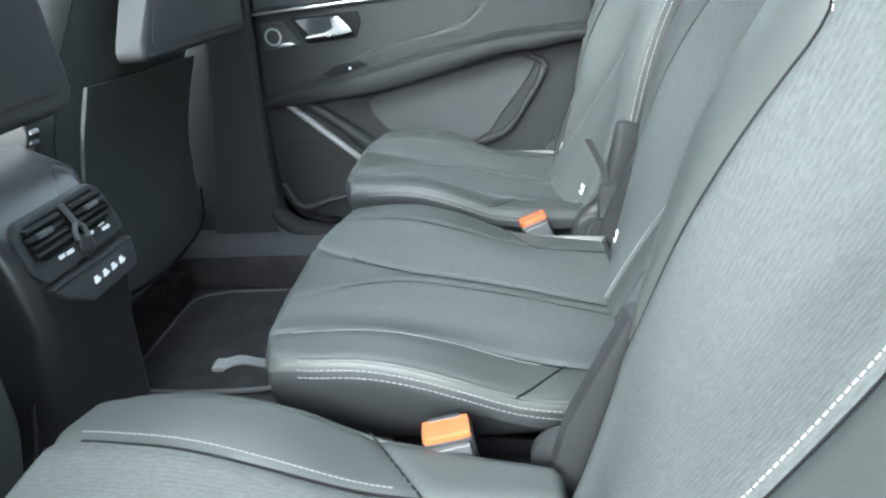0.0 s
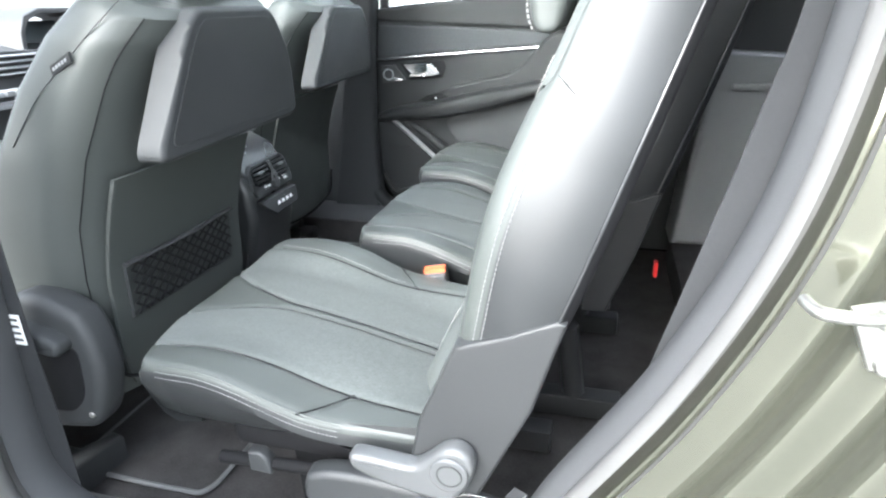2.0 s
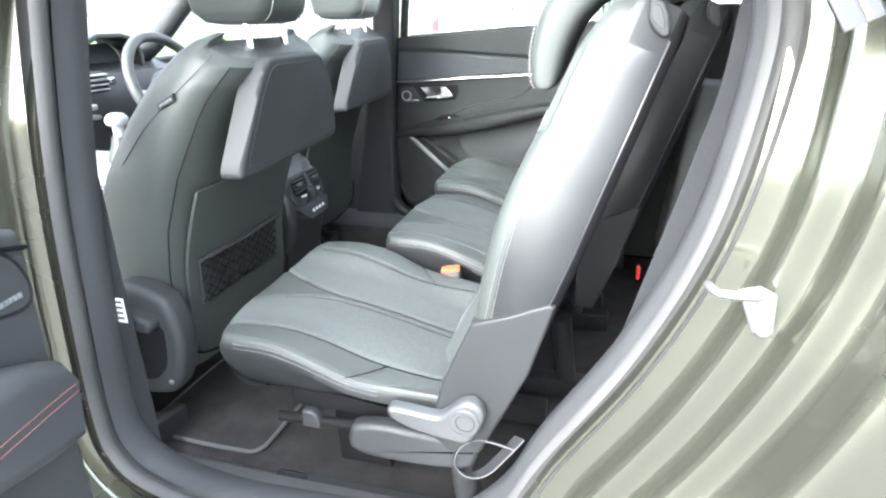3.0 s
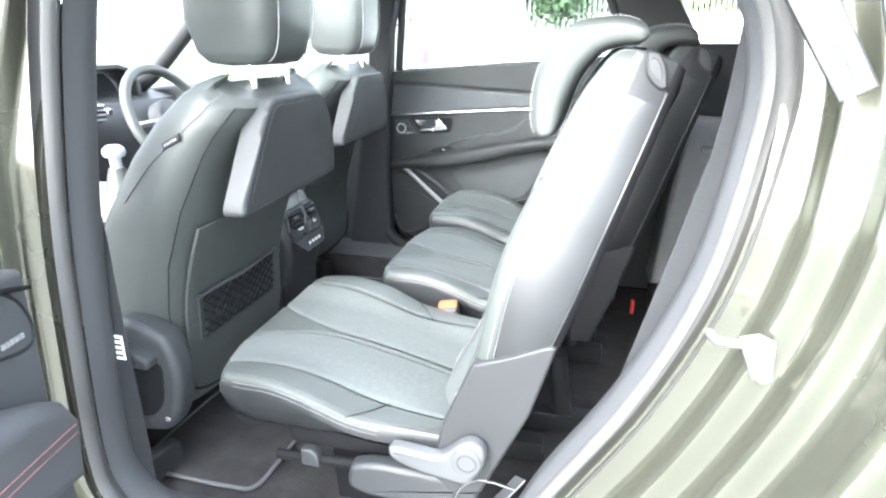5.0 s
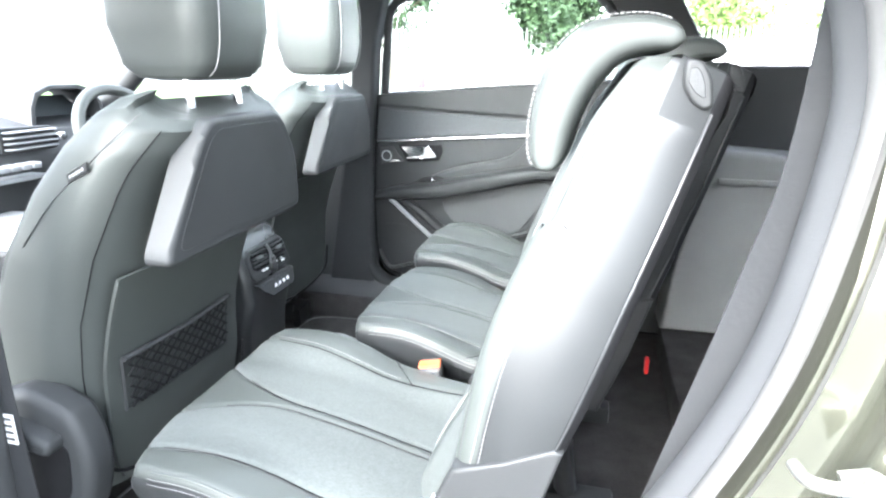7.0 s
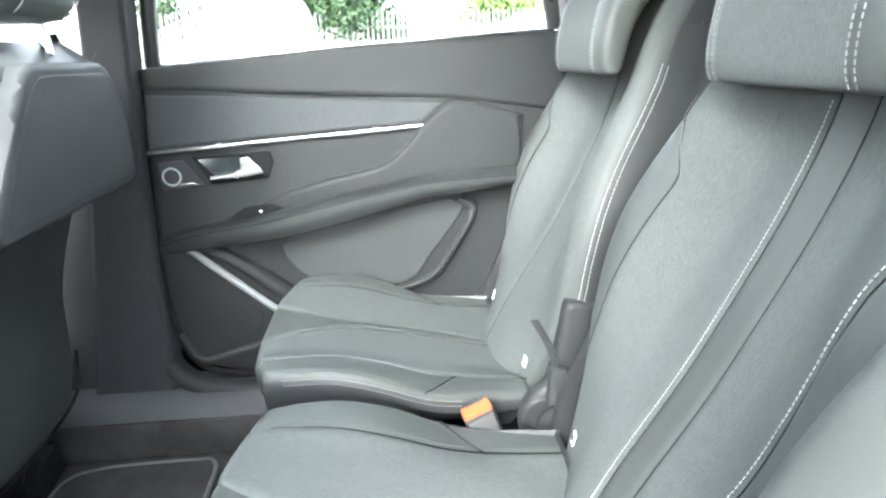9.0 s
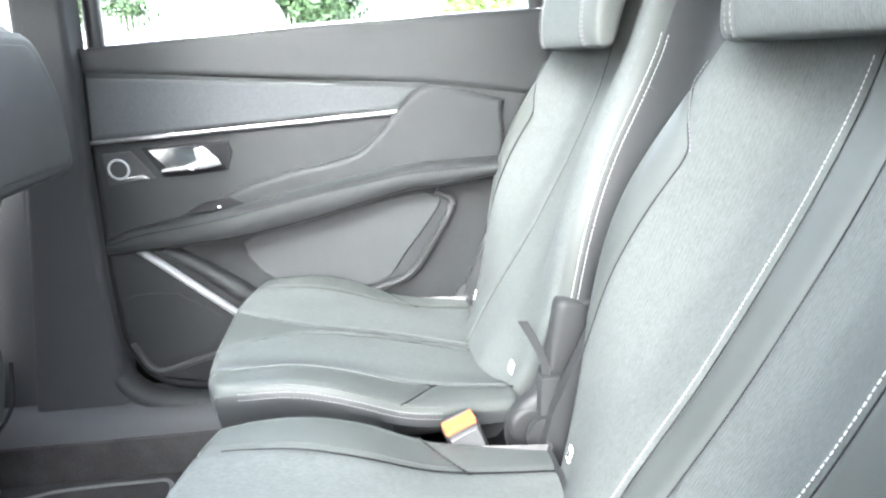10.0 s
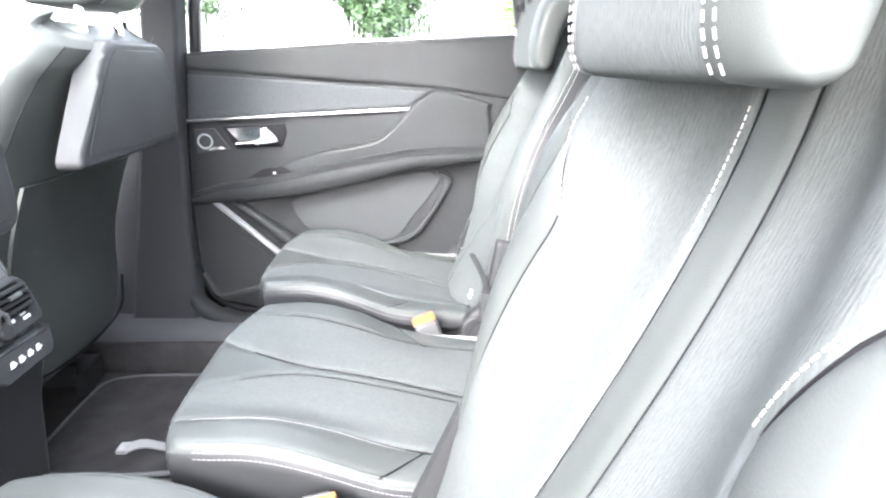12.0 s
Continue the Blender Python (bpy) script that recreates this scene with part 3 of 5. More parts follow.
# roof lining; its glass opening is unseen, added to bring light onto the seats
roof_z = lambda x: 1.55 - 0.03 * ((x - 0.2) / 1.2) ** 2
OPEN = (-0.66, 0.08, -0.48, 0.33)
for x0, x1, y0, y1 in ((-1.0, OPEN[0], -0.62, 0.80), (OPEN[1], 1.6, -0.62, 0.80), (OPEN[0], OPEN[1], -0.62, OPEN[2]), (OPEN[0], OPEN[1], OPEN[3], 0.80)):
    liner = part("ceiling", slab([(x0, y0), (x1, y0), (x1, y1), (x0, y1)], 0.05, 0.006, lambda a, b, h: Vector((a, b, roof_z(a) + h))), LINER)
    tagged(liner, "dark cloth headliner round the added light opening", "ceiling", kind="structure")
    skin = part("roof_skin", slab([(x0, y0 - 0.01), (x1, y0 - 0.01), (x1, y1), (x0, y1)], 0.004, 0.001, lambda a, b, h: Vector((a, b, roof_z(a) + 0.056 + h)), 1), PAINT)
    tagged(skin, "olive metallic painted car roof", "car body", kind="structure")
roof_pane = part("roof_pane", slab([(OPEN[0], OPEN[2]), (OPEN[1], OPEN[2]), (OPEN[1], OPEN[3]), (OPEN[0], OPEN[3])], 0.005, 0, lambda a, b, h: Vector((a, b, roof_z(a) + 0.03 + h))), GLASS)
tagged(roof_pane, "unseen clear roof panel added to let in light", "window", kind="structure")
roof_pane.visible_shadow = False

# far side: pillars, quarter panel and sill
XZ = lambda y0: (lambda a, b, h: Vector((a, y0 - h, b)))
bp = part("pillar_trim", rounded_body([(-0.62, 0.44), (-0.437, 0.44), (-0.440, 0.80), (-0.430, 1.03), (-0.420, 1.18), (-0.408, 1.31), (-0.37, 1.47), (-0.45, 1.47), (-0.485, 1.31), (-0.50, 1.18), (-0.56, 0.80)], 0.07, 0.012, lambda a, b, c: Vector((a, 0.755 + c + (max(0, b - 1.1)) * -0.10, b))), TRIMDARK)
tagged(bp, "dark plastic pillar trim beside the door", "pillar trim", kind="structure")
fs = part("sill_trim", rounded_body([(0.672, 0.508), (0.680, 0.525), (0.70, 0.543), (0.735, 0.552), (0.80, 0.545), (0.80, 0.508)], 1.6, 0.01, lambda a, b, c: Vector((c - 0.4, a, b))), LININGGREY)
step = part("floor_side", block(-1.2, 0.4, 0.668, 0.80, 0.426, 0.507, 0.006), CARPET)
tagged(step, "black carpet rising to the sill", "floor", kind="structure")
tagged(fs, "dark plastic sill trim under the far door", "trim", kind="structure")
quarter = part("wall_far", slab([(0.34, 0.44), (1.6, 0.44), (1.6, 1.28), (0.585, 1.275), (0.45, 1.50), (0.25, 1.50), (0.325, 1.38), (0.365, 1.26), (0.34, 1.18)], 0.06, 0.012, XZ(0.82)), PLASTIC)
tagged(quarter, "grey plastic boot side trim with roof pillar", "side trim", kind="structure")
quarter2 = part("window_frame_rear", slab([(1.25, 1.285), (1.6, 1.285), (1.6, 1.50), (1.15, 1.50)], 0.06, 0.012, XZ(0.82)), PLASTIC)
tagged(quarter2, "dark pillar behind the quarter window", "pillar trim", kind="structure")
tail = part("wall_rear", block(1.6, 1.68, -0.75, 0.9, 0.3, 1.12, 0.01), PLASTIC)
tagged(tail, "dark tailgate lining", "tailgate trim", kind="structure")
shelf = part("boot_side_trim", slab([(0.50, 0.52), (1.5, 0.52), (1.5, 1.0), (0.55, 1.06)], 0.15, 0.02, XZ(0.758)), BOOTGREY)
tagged(shelf, "grey plastic boot side panel with ribbed recess", "side trim", kind="structure")
for k in range(4):
    part("vent_rib", block(0.800 + 0.003 * k, 0.902 + 0.004 * k, 0.598, 0.607, 0.794 - 0.0125 * k, 0.800 - 0.0125 * k, 0.002, 1), PLASTIC, shelf)
    part("vent_rib", block(0.890 + 0.005 * k, 0.980 + 0.004 * k, 0.598, 0.607, 0.944 - 0.0135 * k, 0.952 - 0.0135 * k, 0.002, 1), PLASTIC, shelf)
part("panel_ledge", block(0.60, 1.30, 0.590, 0.607, 0.966, 0.982, 0.005), BOOTGREY, shelf)
part("panel_joint", tube([(1.20, 0.6075, 0.866), (0.965, 0.6075, 0.869), (0.881, 0.6075, 0.872), (0.905, 0.6075, 0.800), (0.928, 0.6075, 0.744)], 0.0022, 6), GLOSS, shelf)
part("panel_joint", tube([(0.70, 0.6075, 0.741), (0.92, 0.6075, 0.735), (1.19, 0.6075, 0.730)], 0.002, 6), GLOSS, shelf)
part("stay_bar", tube([(0.765, 0.603, 0.660), (0.903, 0.603, 0.533)], 0.005, 8), RUBBERANDSHADE, shelf, "black slanted stay bar")
part("stay_bar", tube([(0.805, 0.603, 0.628), (0.852, 0.603, 0.634)], 0.004, 8), RUBBERANDSHADE, shelf)
part("hook", tube(smooth_line([(0.800, 0.606, 0.672), (0.812, 0.588, 0.666), (0.835, 0.588, 0.648), (0.856, 0.60, 0.634)], 4), 0.005, 8), CHROME, shelf, "chrome hook")
part("belt_reel_cover", slab([(0.86, 0.985), (1.04, 0.985), (1.04, 1.05), (0.885, 1.05)], 0.02, 0.006, XZ(0.607)), PLASTIC, shelf)

# third row seat folded flat into the boot floor
folded = thing("folded_rear_seat", "folded grey third row seat lying in the boot", "car seat", at=(0.92, 0.12, 0.52))
part("cushion", pillow(lambda s, t: (-0.29 + 0.58 * s, t * 0.24), lambda a, b: 0.085 + 0.006 * math.exp(-(b / 0.15) ** 2), 0.025, [(0.02, 0.004), (0.05, 0.0), (0.06, -0.01)], lambda a, b, h: Vector((a, b, h)), 20, 20, 0.58, 0.24), LEATHER, folded)
part("pull_loop", tube(smooth_line([(-0.25, -0.06, 0.088), (-0.24, -0.06, 0.100), (-0.20, -0.06, 0.102), (-0.19, -0.06, 0.088)], 4), 0.005, 8), WEBBING, folded)

nearq = part("pillar_trim", slab([(0.392, 0.43), (1.7, 0.43), (1.7, 1.32), (0.517, 1.277), (0.456, 1.212), (0.428, 1.018), (0.352, 0.856), (0.271, 0.694), (0.246, 0.587)], 0.046, 0.012, lambda a, b, h: Vector((a, -0.640 + h, b))), TRIMDARK)
tagged(nearq, "grey plastic wheel arch and pillar trim", "side trim", kind="structure")


skin = part("body_side_far", slab([(-1.9, 0.32), (1.7, 0.32), (1.7, 1.16), (-0.4, 1.15), (-1.9, 1.02)], 0.03, 0.01, lambda a, b, h: Vector((a, 0.86 + h, b))), PAINT)
tagged(skin, "olive metallic painted far side of the car", "car body", kind="structure")

def along(table, a):
    """A smooth run through (a, value) pairs."""
    if a <= table[0][0]:
        return table[0][1]
    for (a0, v0), (a1, v1) in zip(table, table[1:]):
        if a <= a1:
            k = (a - a0) / (a1 - a0)
            return v0 + (v1 - v0) * k
    return table[-1][1]


# ---- far rear door ----
def far_door():
    root = thing("car_door", "closed rear car door with dark trim and cloth inlay", "car door", at=(0, 0, 0))
    Y = 0.775
    shape = [(-0.417, 1.16), (-0.425, 1.028), (-0.434, 0.816), (-0.430, 0.683), (-0.418, 0.63), (-0.39, 0.587), (-0.294, 0.566), (0.22, 0.566), (0.32, 0.65), (0.35, 0.80), (0.36, 1.17), (0.0, 1.17)]
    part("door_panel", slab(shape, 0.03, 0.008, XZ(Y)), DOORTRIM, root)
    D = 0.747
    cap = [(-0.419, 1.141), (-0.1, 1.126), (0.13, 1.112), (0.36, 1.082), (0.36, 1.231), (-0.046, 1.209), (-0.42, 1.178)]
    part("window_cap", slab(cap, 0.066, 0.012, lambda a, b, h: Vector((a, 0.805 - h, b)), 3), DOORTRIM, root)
    part("window_seal", tube([(-0.415, 0.803, 1.181), (-0.046, 0.803, 1.212), (0.35, 0.803, 1.234)], 0.004, 8), CHROME, root)
    inlay = [(-0.416, 1.134), (-0.1, 1.119), (0.124, 1.105), (0.082, 1.072), (-0.1, 1.059), (-0.424, 1.036)]
    part("cloth_inlay", slab(inlay, 0.018, 0.006, XZ(D + 0.012)), ACCENT, root, "grey woven cloth inlay")
    part("chrome_strip", slab([(-0.425, 1.025), (0.080, 1.060), (0.087, 1.069), (-0.425, 1.034)], 0.024, 0.003, XZ(D + 0.012)), CHROME, root, "thin satin chrome strip")
    pad = [(0.130, 1.104), (0.160, 1.107), (0.268, 1.084), (0.272, 1.064), (0.262, 0.965), (0.10, 0.955), (-0.05, 0.925), (-0.24, 0.888), (-0.31, 0.880), (-0.213, 0.936), (-0.119, 0.966), (-0.03, 0.984), (0.022, 1.004), (0.07, 1.05), (0.095, 1.08)]
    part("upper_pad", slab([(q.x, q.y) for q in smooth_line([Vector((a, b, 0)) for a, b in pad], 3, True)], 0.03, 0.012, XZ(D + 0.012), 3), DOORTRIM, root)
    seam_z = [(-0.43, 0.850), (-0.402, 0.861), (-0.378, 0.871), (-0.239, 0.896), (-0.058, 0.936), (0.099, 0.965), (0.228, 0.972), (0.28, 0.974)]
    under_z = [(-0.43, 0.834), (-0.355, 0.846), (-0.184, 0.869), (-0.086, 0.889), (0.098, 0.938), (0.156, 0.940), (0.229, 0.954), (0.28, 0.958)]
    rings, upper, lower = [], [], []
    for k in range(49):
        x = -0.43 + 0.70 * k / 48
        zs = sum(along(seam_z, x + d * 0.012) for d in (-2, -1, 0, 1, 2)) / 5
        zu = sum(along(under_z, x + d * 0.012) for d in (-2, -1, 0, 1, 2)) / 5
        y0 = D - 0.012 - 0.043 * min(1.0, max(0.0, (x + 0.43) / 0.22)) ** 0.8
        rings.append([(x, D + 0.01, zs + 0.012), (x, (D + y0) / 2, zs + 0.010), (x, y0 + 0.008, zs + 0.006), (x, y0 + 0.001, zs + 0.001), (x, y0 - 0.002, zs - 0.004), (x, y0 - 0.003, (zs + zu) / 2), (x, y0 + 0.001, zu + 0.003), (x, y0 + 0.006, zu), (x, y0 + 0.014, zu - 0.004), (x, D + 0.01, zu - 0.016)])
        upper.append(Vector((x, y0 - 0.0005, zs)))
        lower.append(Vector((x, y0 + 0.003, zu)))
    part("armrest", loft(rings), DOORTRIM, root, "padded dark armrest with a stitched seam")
    part("armrest_seam", tube(upper, 0.0013, 6), RUBBERANDSHADE, root)
    part("armrest_seam", tube(lower, 0.0013, 6), RUBBERANDSHADE, root)
    part("window_switch", slab([(-0.296, 0.901), (-0.258, 0.923), (-0.21, 0.929), (-0.187, 0.918), (-0.243, 0.906)], 0.006, 0.002, XZ(0.731)), RUBBERANDSHADE, root)
    part("switch_lamp", block(-0.2325, -0.2275, 0.7235, 0.7255, 0.913, 0.917, 0.0008), WHITE, root)
    bez = part("handle_bezel", slab([(-0.350, 1.020), (-0.205, 1.026), (-0.20, 1.006), (-0.212, 0.975), (-0.318, 0.967)], 0.006, 0.003, XZ(D)), RUBBERANDSHADE, root)
    part("handle_cup", slab([(-0.338, 1.015), (-0.258, 1.019), (-0.258, 0.988), (-0.31, 0.984)], 0.001, 0.0, XZ(D - 0.0062)), DARKGLASS, bez)
    lev = [(-0.318, 0.977), (-0.245, 0.980), (-0.217, 0.986), (-0.222, 0.998), (-0.243, 1.019), (-0.260, 1.016), (-0.258, 0.997), (-0.275, 0.989), (-0.316, 0.984)]
    part("door_handle", slab(lev, 0.012, 0.003, XZ(D - 0.008)), CHROME, bez, "chrome inner door handle")
    tw = part("tweeter", slab([(-0.412, 1.010), (-0.366, 1.014), (-0.332, 0.967), (-0.41, 0.957)], 0.005, 0.002, XZ(D)), SHELL, root)
    part("tweeter_ring", ring_shape((-0.389, D - 0.006, 0.984), (0, 1, 0), 0.016, 0.002), SILVER, tw)
    part("badge", slab([(-0.385, 0.962), (-0.338, 0.966), (-0.352, 0.973), (-0.372, 0.971)], 0.003, 0.001, XZ(D - 0.0045)), CHROME, tw)
    low = [(-0.102, 0.873), (0.102, 0.918), (0.145, 0.915), (0.158, 0.895), (0.091, 0.804), (0.034, 0.748), (-0.137, 0.760), (-0.200, 0.842)]
    part("lower_pad", slab([(q.x, q.y) for q in smooth_line([Vector((a, b, 0)) for a, b in low], 3, True)], 0.008, 0.004, XZ(D + 0.002)), DOORPAD, root)
    edge = smooth_line([(0.150, D - 0.012, 0.922), (0.178, D - 0.014, 0.897), (0.140, D - 0.014, 0.825), (0.095, D - 0.014, 0.764), (0.025, D - 0.010, 0.738)], 6)
    part("pocket_rim", tube(edge, 0.009, 8, 0.8), SHELL, root)
    rim2 = smooth_line([(-0.392, D - 0.006, 0.850), (-0.365, D - 0.010, 0.831), (-0.231, D - 0.010, 0.714), (-0.17, D - 0.010, 0.66)], 6)
    part("slanted_rib", tube(rim2, 0.009, 8, 0.8), SILVER, root, "satin grey slanted rib")
    rim3 = smooth_line([(-0.335, D - 0.006, 0.838), (-0.309, D - 0.010, 0.826), (-0.259, D - 0.012, 0.792), (-0.202, D - 0.012, 0.746), (-0.12, D - 0.008, 0.68)], 6)
    part("pocket_lip", tube(rim3, [0.011 + 0.0007 * k for k in range(len(rim3))], 10, 0.8), DOORTRIM, root)
    gr = [(-0.422, 0.745), (-0.340, 0.755), (-0.316, 0.746), (-0.254, 0.698), (-0.27, 0.655), (-0.30, 0.635), (-0.376, 0.622), (-0.412, 0.643)]
    sp = part("speaker_grille", slab([(q.x, q.y) for q in smooth_line([Vector((a, b, 0)) for a, b in gr], 4, True)], 0.004, 0.002, XZ(D + 0.001)), DOORTRIM, root)
    part("grille_rim", tube(smooth_line([(-0.42, D - 0.002, 0.66), (-0.385, D - 0.005, 0.602), (-0.31, D - 0.005, 0.618), (-0.22, D - 0.004, 0.64)], 5), 0.006, 8), SHELL, sp)
    fr = smooth_line([(-0.408, 0.79, 1.18), (-0.392, 0.775, 1.31), (-0.36, 0.76, 1.45), (-0.2, 0.755, 1.475), (0.18, 0.755, 1.475), (0.265, 0.765, 1.45), (0.315, 0.775, 1.37), (0.345, 0.79, 1.235)], 6)
    part("window_frame", tube(fr, 0.015, 8), GLOSS, root)
    pane = part("pane", slab([(-0.40, 1.19), (0.34, 1.235), (0.31, 1.38), (0.255, 1.465), (-0.35, 1.465), (-0.385, 1.31)], 0.003, 0.0, XZ(0.80)), GLASS, root)
    pane.visible_shadow = False
    return root


far_door()
gap = part("door_seal", tube(smooth_line([(-0.412, 0.757, 1.165), (-0.424, 0.757, 1.03), (-0.436, 0.757, 0.80), (-0.432, 0.757, 0.68), (-0.412, 0.757, 0.615), (-0.375, 0.757, 0.575), (-0.29, 0.757, 0.558), (0.0, 0.757, 0.556), (0.25, 0.757, 0.556)], 8), 0.009, 8), RUBBERANDSHADE)
tagged(gap, "black rubber seal round the closed door", "door seal", kind="structure")


# ---- second row seats ----
LEAN = radians(19.5)


def blur(table, step=0.02):
    lo, hi = table[0][0], table[-1][0]
    n = int((hi - lo) / step)
    return [(lo + (hi - lo) * k / n, sum(along(table, lo + (hi - lo) * k / n + d * step) for d in (-2, -1, 0, 1, 2)) / 5) for k in range(n + 1)]


CUSHION_TOP = blur([(-0.42, 0.340), (-0.34, 0.345), (-0.25, 0.339), (-0.13, 0.316), (0.0, 0.282), (0.05, 0.272)])
CUSHION_EDGE = blur([(-0.42, 0.345), (-0.34, 0.364), (-0.25, 0.366), (-0.18, 0.347), (-0.13, 0.322), (-0.09, 0.313), (-0.04, 0.308), (0.05, 0.30)], 0.012)
BACK_CENTRE = blur([(0.0, 0.014), (0.05, 0.010), (0.12, 0.0), (0.22, -0.022), (0.315, -0.034), (0.40, -0.043), (0.50, -0.044), (0.56, -0.030), (0.61, -0.024), (0.635, -0.03)])
BACK_EDGE = blur([(0.0, -0.012), (0.10, -0.018), (0.18, -0.014), (0.25, 0.0), (0.32, 0.009), (0.36, 0.011), (0.42, 0.006), (0.48, 0.001), (0.55, 0.0), (0.59, -0.006), (0.635, -0.030)])


def row_seat(label, bx, yc, side, lever=False, wide_panel=False):
    """One of the three single seats: bx is the line where cushion and back meet; side -1 or 1 tells the outer side."""
    root = thing("rear_seat", label, "car seat", "second row seats", at=(bx, yc, 0.43))
    Z = 0.43

    # cushion
    def half_wide(a):
        return along([(-0.42, 0.185), (-0.38, 0.200), (-0.30, 0.210), (-0.18, 0.213), (-0.08, 0.205), (0.05, 0.190)], a)

    def outline(s, t):
        front = -0.374 + 0.034 * abs(t) ** 3
        a = front + s * (0.03 - front)
        return a, t * half_wide(a)

    def top(a, b):
        q = min(1.0, max(0.0, (abs(b) / half_wide(a) - 0.45) / 0.4))
        q = q * q * (3 - 2 * q)
        return along(CUSHION_TOP, a) * (1 - q) + (along(CUSHION_EDGE, a) - (0.014 if b * side > 0 else 0)) * q + 0.003 * math.exp(-((abs(b) - 0.09) / 0.05) ** 2)

    def half_strip(a):
        k = min(1.0, max(0.0, (-a - 0.22) / 0.16))
        return 0.009 + 0.072 * k ** 1.7

    def bolster_in(a):
        return along(BOLSTER_IN, a)

    BOLSTER_IN = blur([(-0.42, 0.158), (-0.36, 0.160), (-0.26, 0.152), (-0.15, 0.146), (-0.05, 0.150), (0.05, 0.152)])
    runs = [-0.40 + 0.43 * k / 30 for k in range(31)]
    bol_line = [(a, bolster_in(a)) for a in runs]
    strip = [(a, half_strip(a)) for a in runs]
    cross = [(-0.075 - 0.050 * k / 10, 0.146 + 0.062 * k / 10) for k in range(11)]
    seams = [bol_line, [(a, -b) for a, b in bol_line], strip, [(a, -b) for a, b in strip], cross, [(a, -b) for a, b in cross]]

    def cuts(s):
        a = outline(s, 0.3)[0]
        w = half_wide(a)
        e, c = bolster_in(a) / w, half_strip(a) / w
        return [-e, -c, c, e]

    place = lambda a, b, h: Vector((a, b, h))
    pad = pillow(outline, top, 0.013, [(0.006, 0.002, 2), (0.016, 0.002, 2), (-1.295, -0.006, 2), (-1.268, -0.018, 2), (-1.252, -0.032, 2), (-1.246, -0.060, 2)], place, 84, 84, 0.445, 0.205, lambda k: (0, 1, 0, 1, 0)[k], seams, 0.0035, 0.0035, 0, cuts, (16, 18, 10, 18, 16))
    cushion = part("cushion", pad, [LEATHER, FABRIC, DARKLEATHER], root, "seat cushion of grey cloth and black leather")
    up = (0, 0, 1)
    on = lambda line: [Vector((a, b, top(a, b) + 0.0003)) for a, b in line]
    for line in (strip[6:], bol_line[5:], cross):
        for sy in (-1, 1):
            part("seam", tube([Vector((a, sy * b, top(a, sy * b) - 0.0025)) for a, b in line], 0.0011, 6), RUBBERANDSHADE, cushion)
    for sy in (-1, 1):
        row = part("seam_stitching", stitches(on([(a, sy * (b + 0.005)) for a, b in strip[6:]]), up, 0.0045, 0.0034, 0.0004), DARKTHREAD, cushion)
        tagged(row, kind="stuff")
        row = part("seam_stitching", stitches(on([(a, sy * (b + 0.006)) for a, b in bol_line[5:22]]), up, 0.0045, 0.0034, 0.0005), DARKTHREAD if sy == side else GREYTHREAD, cushion)
        tagged(row, kind="stuff")
        # piping with a double sewn line round the upper rim
        rim = [Vector((a, sy * (half_wide(a) - 0.0050), top(a, sy * 0.2) - 0.0046)) for a in [-0.312 + 0.240 * k / 30 for k in range(31)]]
        part("piping", tube(rim, 0.0026, 8), LEATHER, cushion)
        for dy, dz in ((0.0062, -0.0060), (0.0074, -0.0130)):
            row = part("rim_stitching", stitches([q + Vector((0, sy * dy, dz)) for q in rim], (0, sy, 0.6), 0.0052, 0.0036, 0.0005), GREYTHREAD, cushion)
            tagged(row, kind="stuff")

    # back
    base = Vector((0.0, 0, 0.69 - Z))
    H = Vector((math.sin(LEAN), 0, math.cos(LEAN)))
    N = Vector((-math.cos(LEAN), 0, math.sin(LEAN)))
    L = 0.635

    def wide(h):
        k = max(0.0, (h - 0.28) / 0.28)
        return 0.206 + 0.006 * math.sin(math.pi * min(1, h / 0.4)) - 0.052 * k ** 1.7 - 0.050 * max(0.0, 1 - h / 0.20)

    def bout(s, t):
        return s * L, t * wide(s * L)

    def btop(a, b):
        q = min(1.0, max(0.0, (abs(b) / wide(a) - 0.30) / 0.55))
        q = q * q * (3 - 2 * q)
        edge = along(BACK_EDGE, a) + (0.0 if lever else 0.014 * math.sin(math.pi * min(1.0, max(0.0, (a - 0.04) / 0.46))))
        return along(BACK_CENTRE, a) * (1 - q) + edge * q

    cl = 0.021

    def panel_in(a, sy=1):
        if wide_panel and sy < 0:
            return min(along([(0.0, 0.085), (0.157, 0.108), (0.25, 0.128), (0.37, 0.155), (0.44, 0.18), (0.5, 0.2)], a), wide(a) - 0.009)
        if not wide_panel and not lever and sy < 0:
            return wide(a) - 0.009
        return min(along([(0.0, 0.199), (0.10, 0.197), (0.16, 0.190), (0.22, 0.176), (0.30, 0.156), (0.385, 0.136), (0.40, 0.136), (0.44, 0.158), (0.48, 0.19), (0.6, 0.2)], a), wide(a) - 0.009)

    marks = [0.0 + 0.555 * k / 60 for k in range(61)]
    bs = {sy: [(a, panel_in(a, sy)) for a in marks] for sy in (-1, 1)}
    plain = not wide_panel and not lever
    bseams = [[(0.0, cl), (0.52, cl)], bs[1]] + ([] if plain else [[(0.0, -cl), (0.52, -cl)], [(a, -b) for a, b in bs[-1]]])

    def bcuts(s):
        w = wide(s * L)
        return [-panel_in(s * L, -1) / w, -cl / w, cl / w, panel_in(s * L) / w]

    bplace = lambda a, b, h: base + H * a + N * h + Vector((0, b, 0))
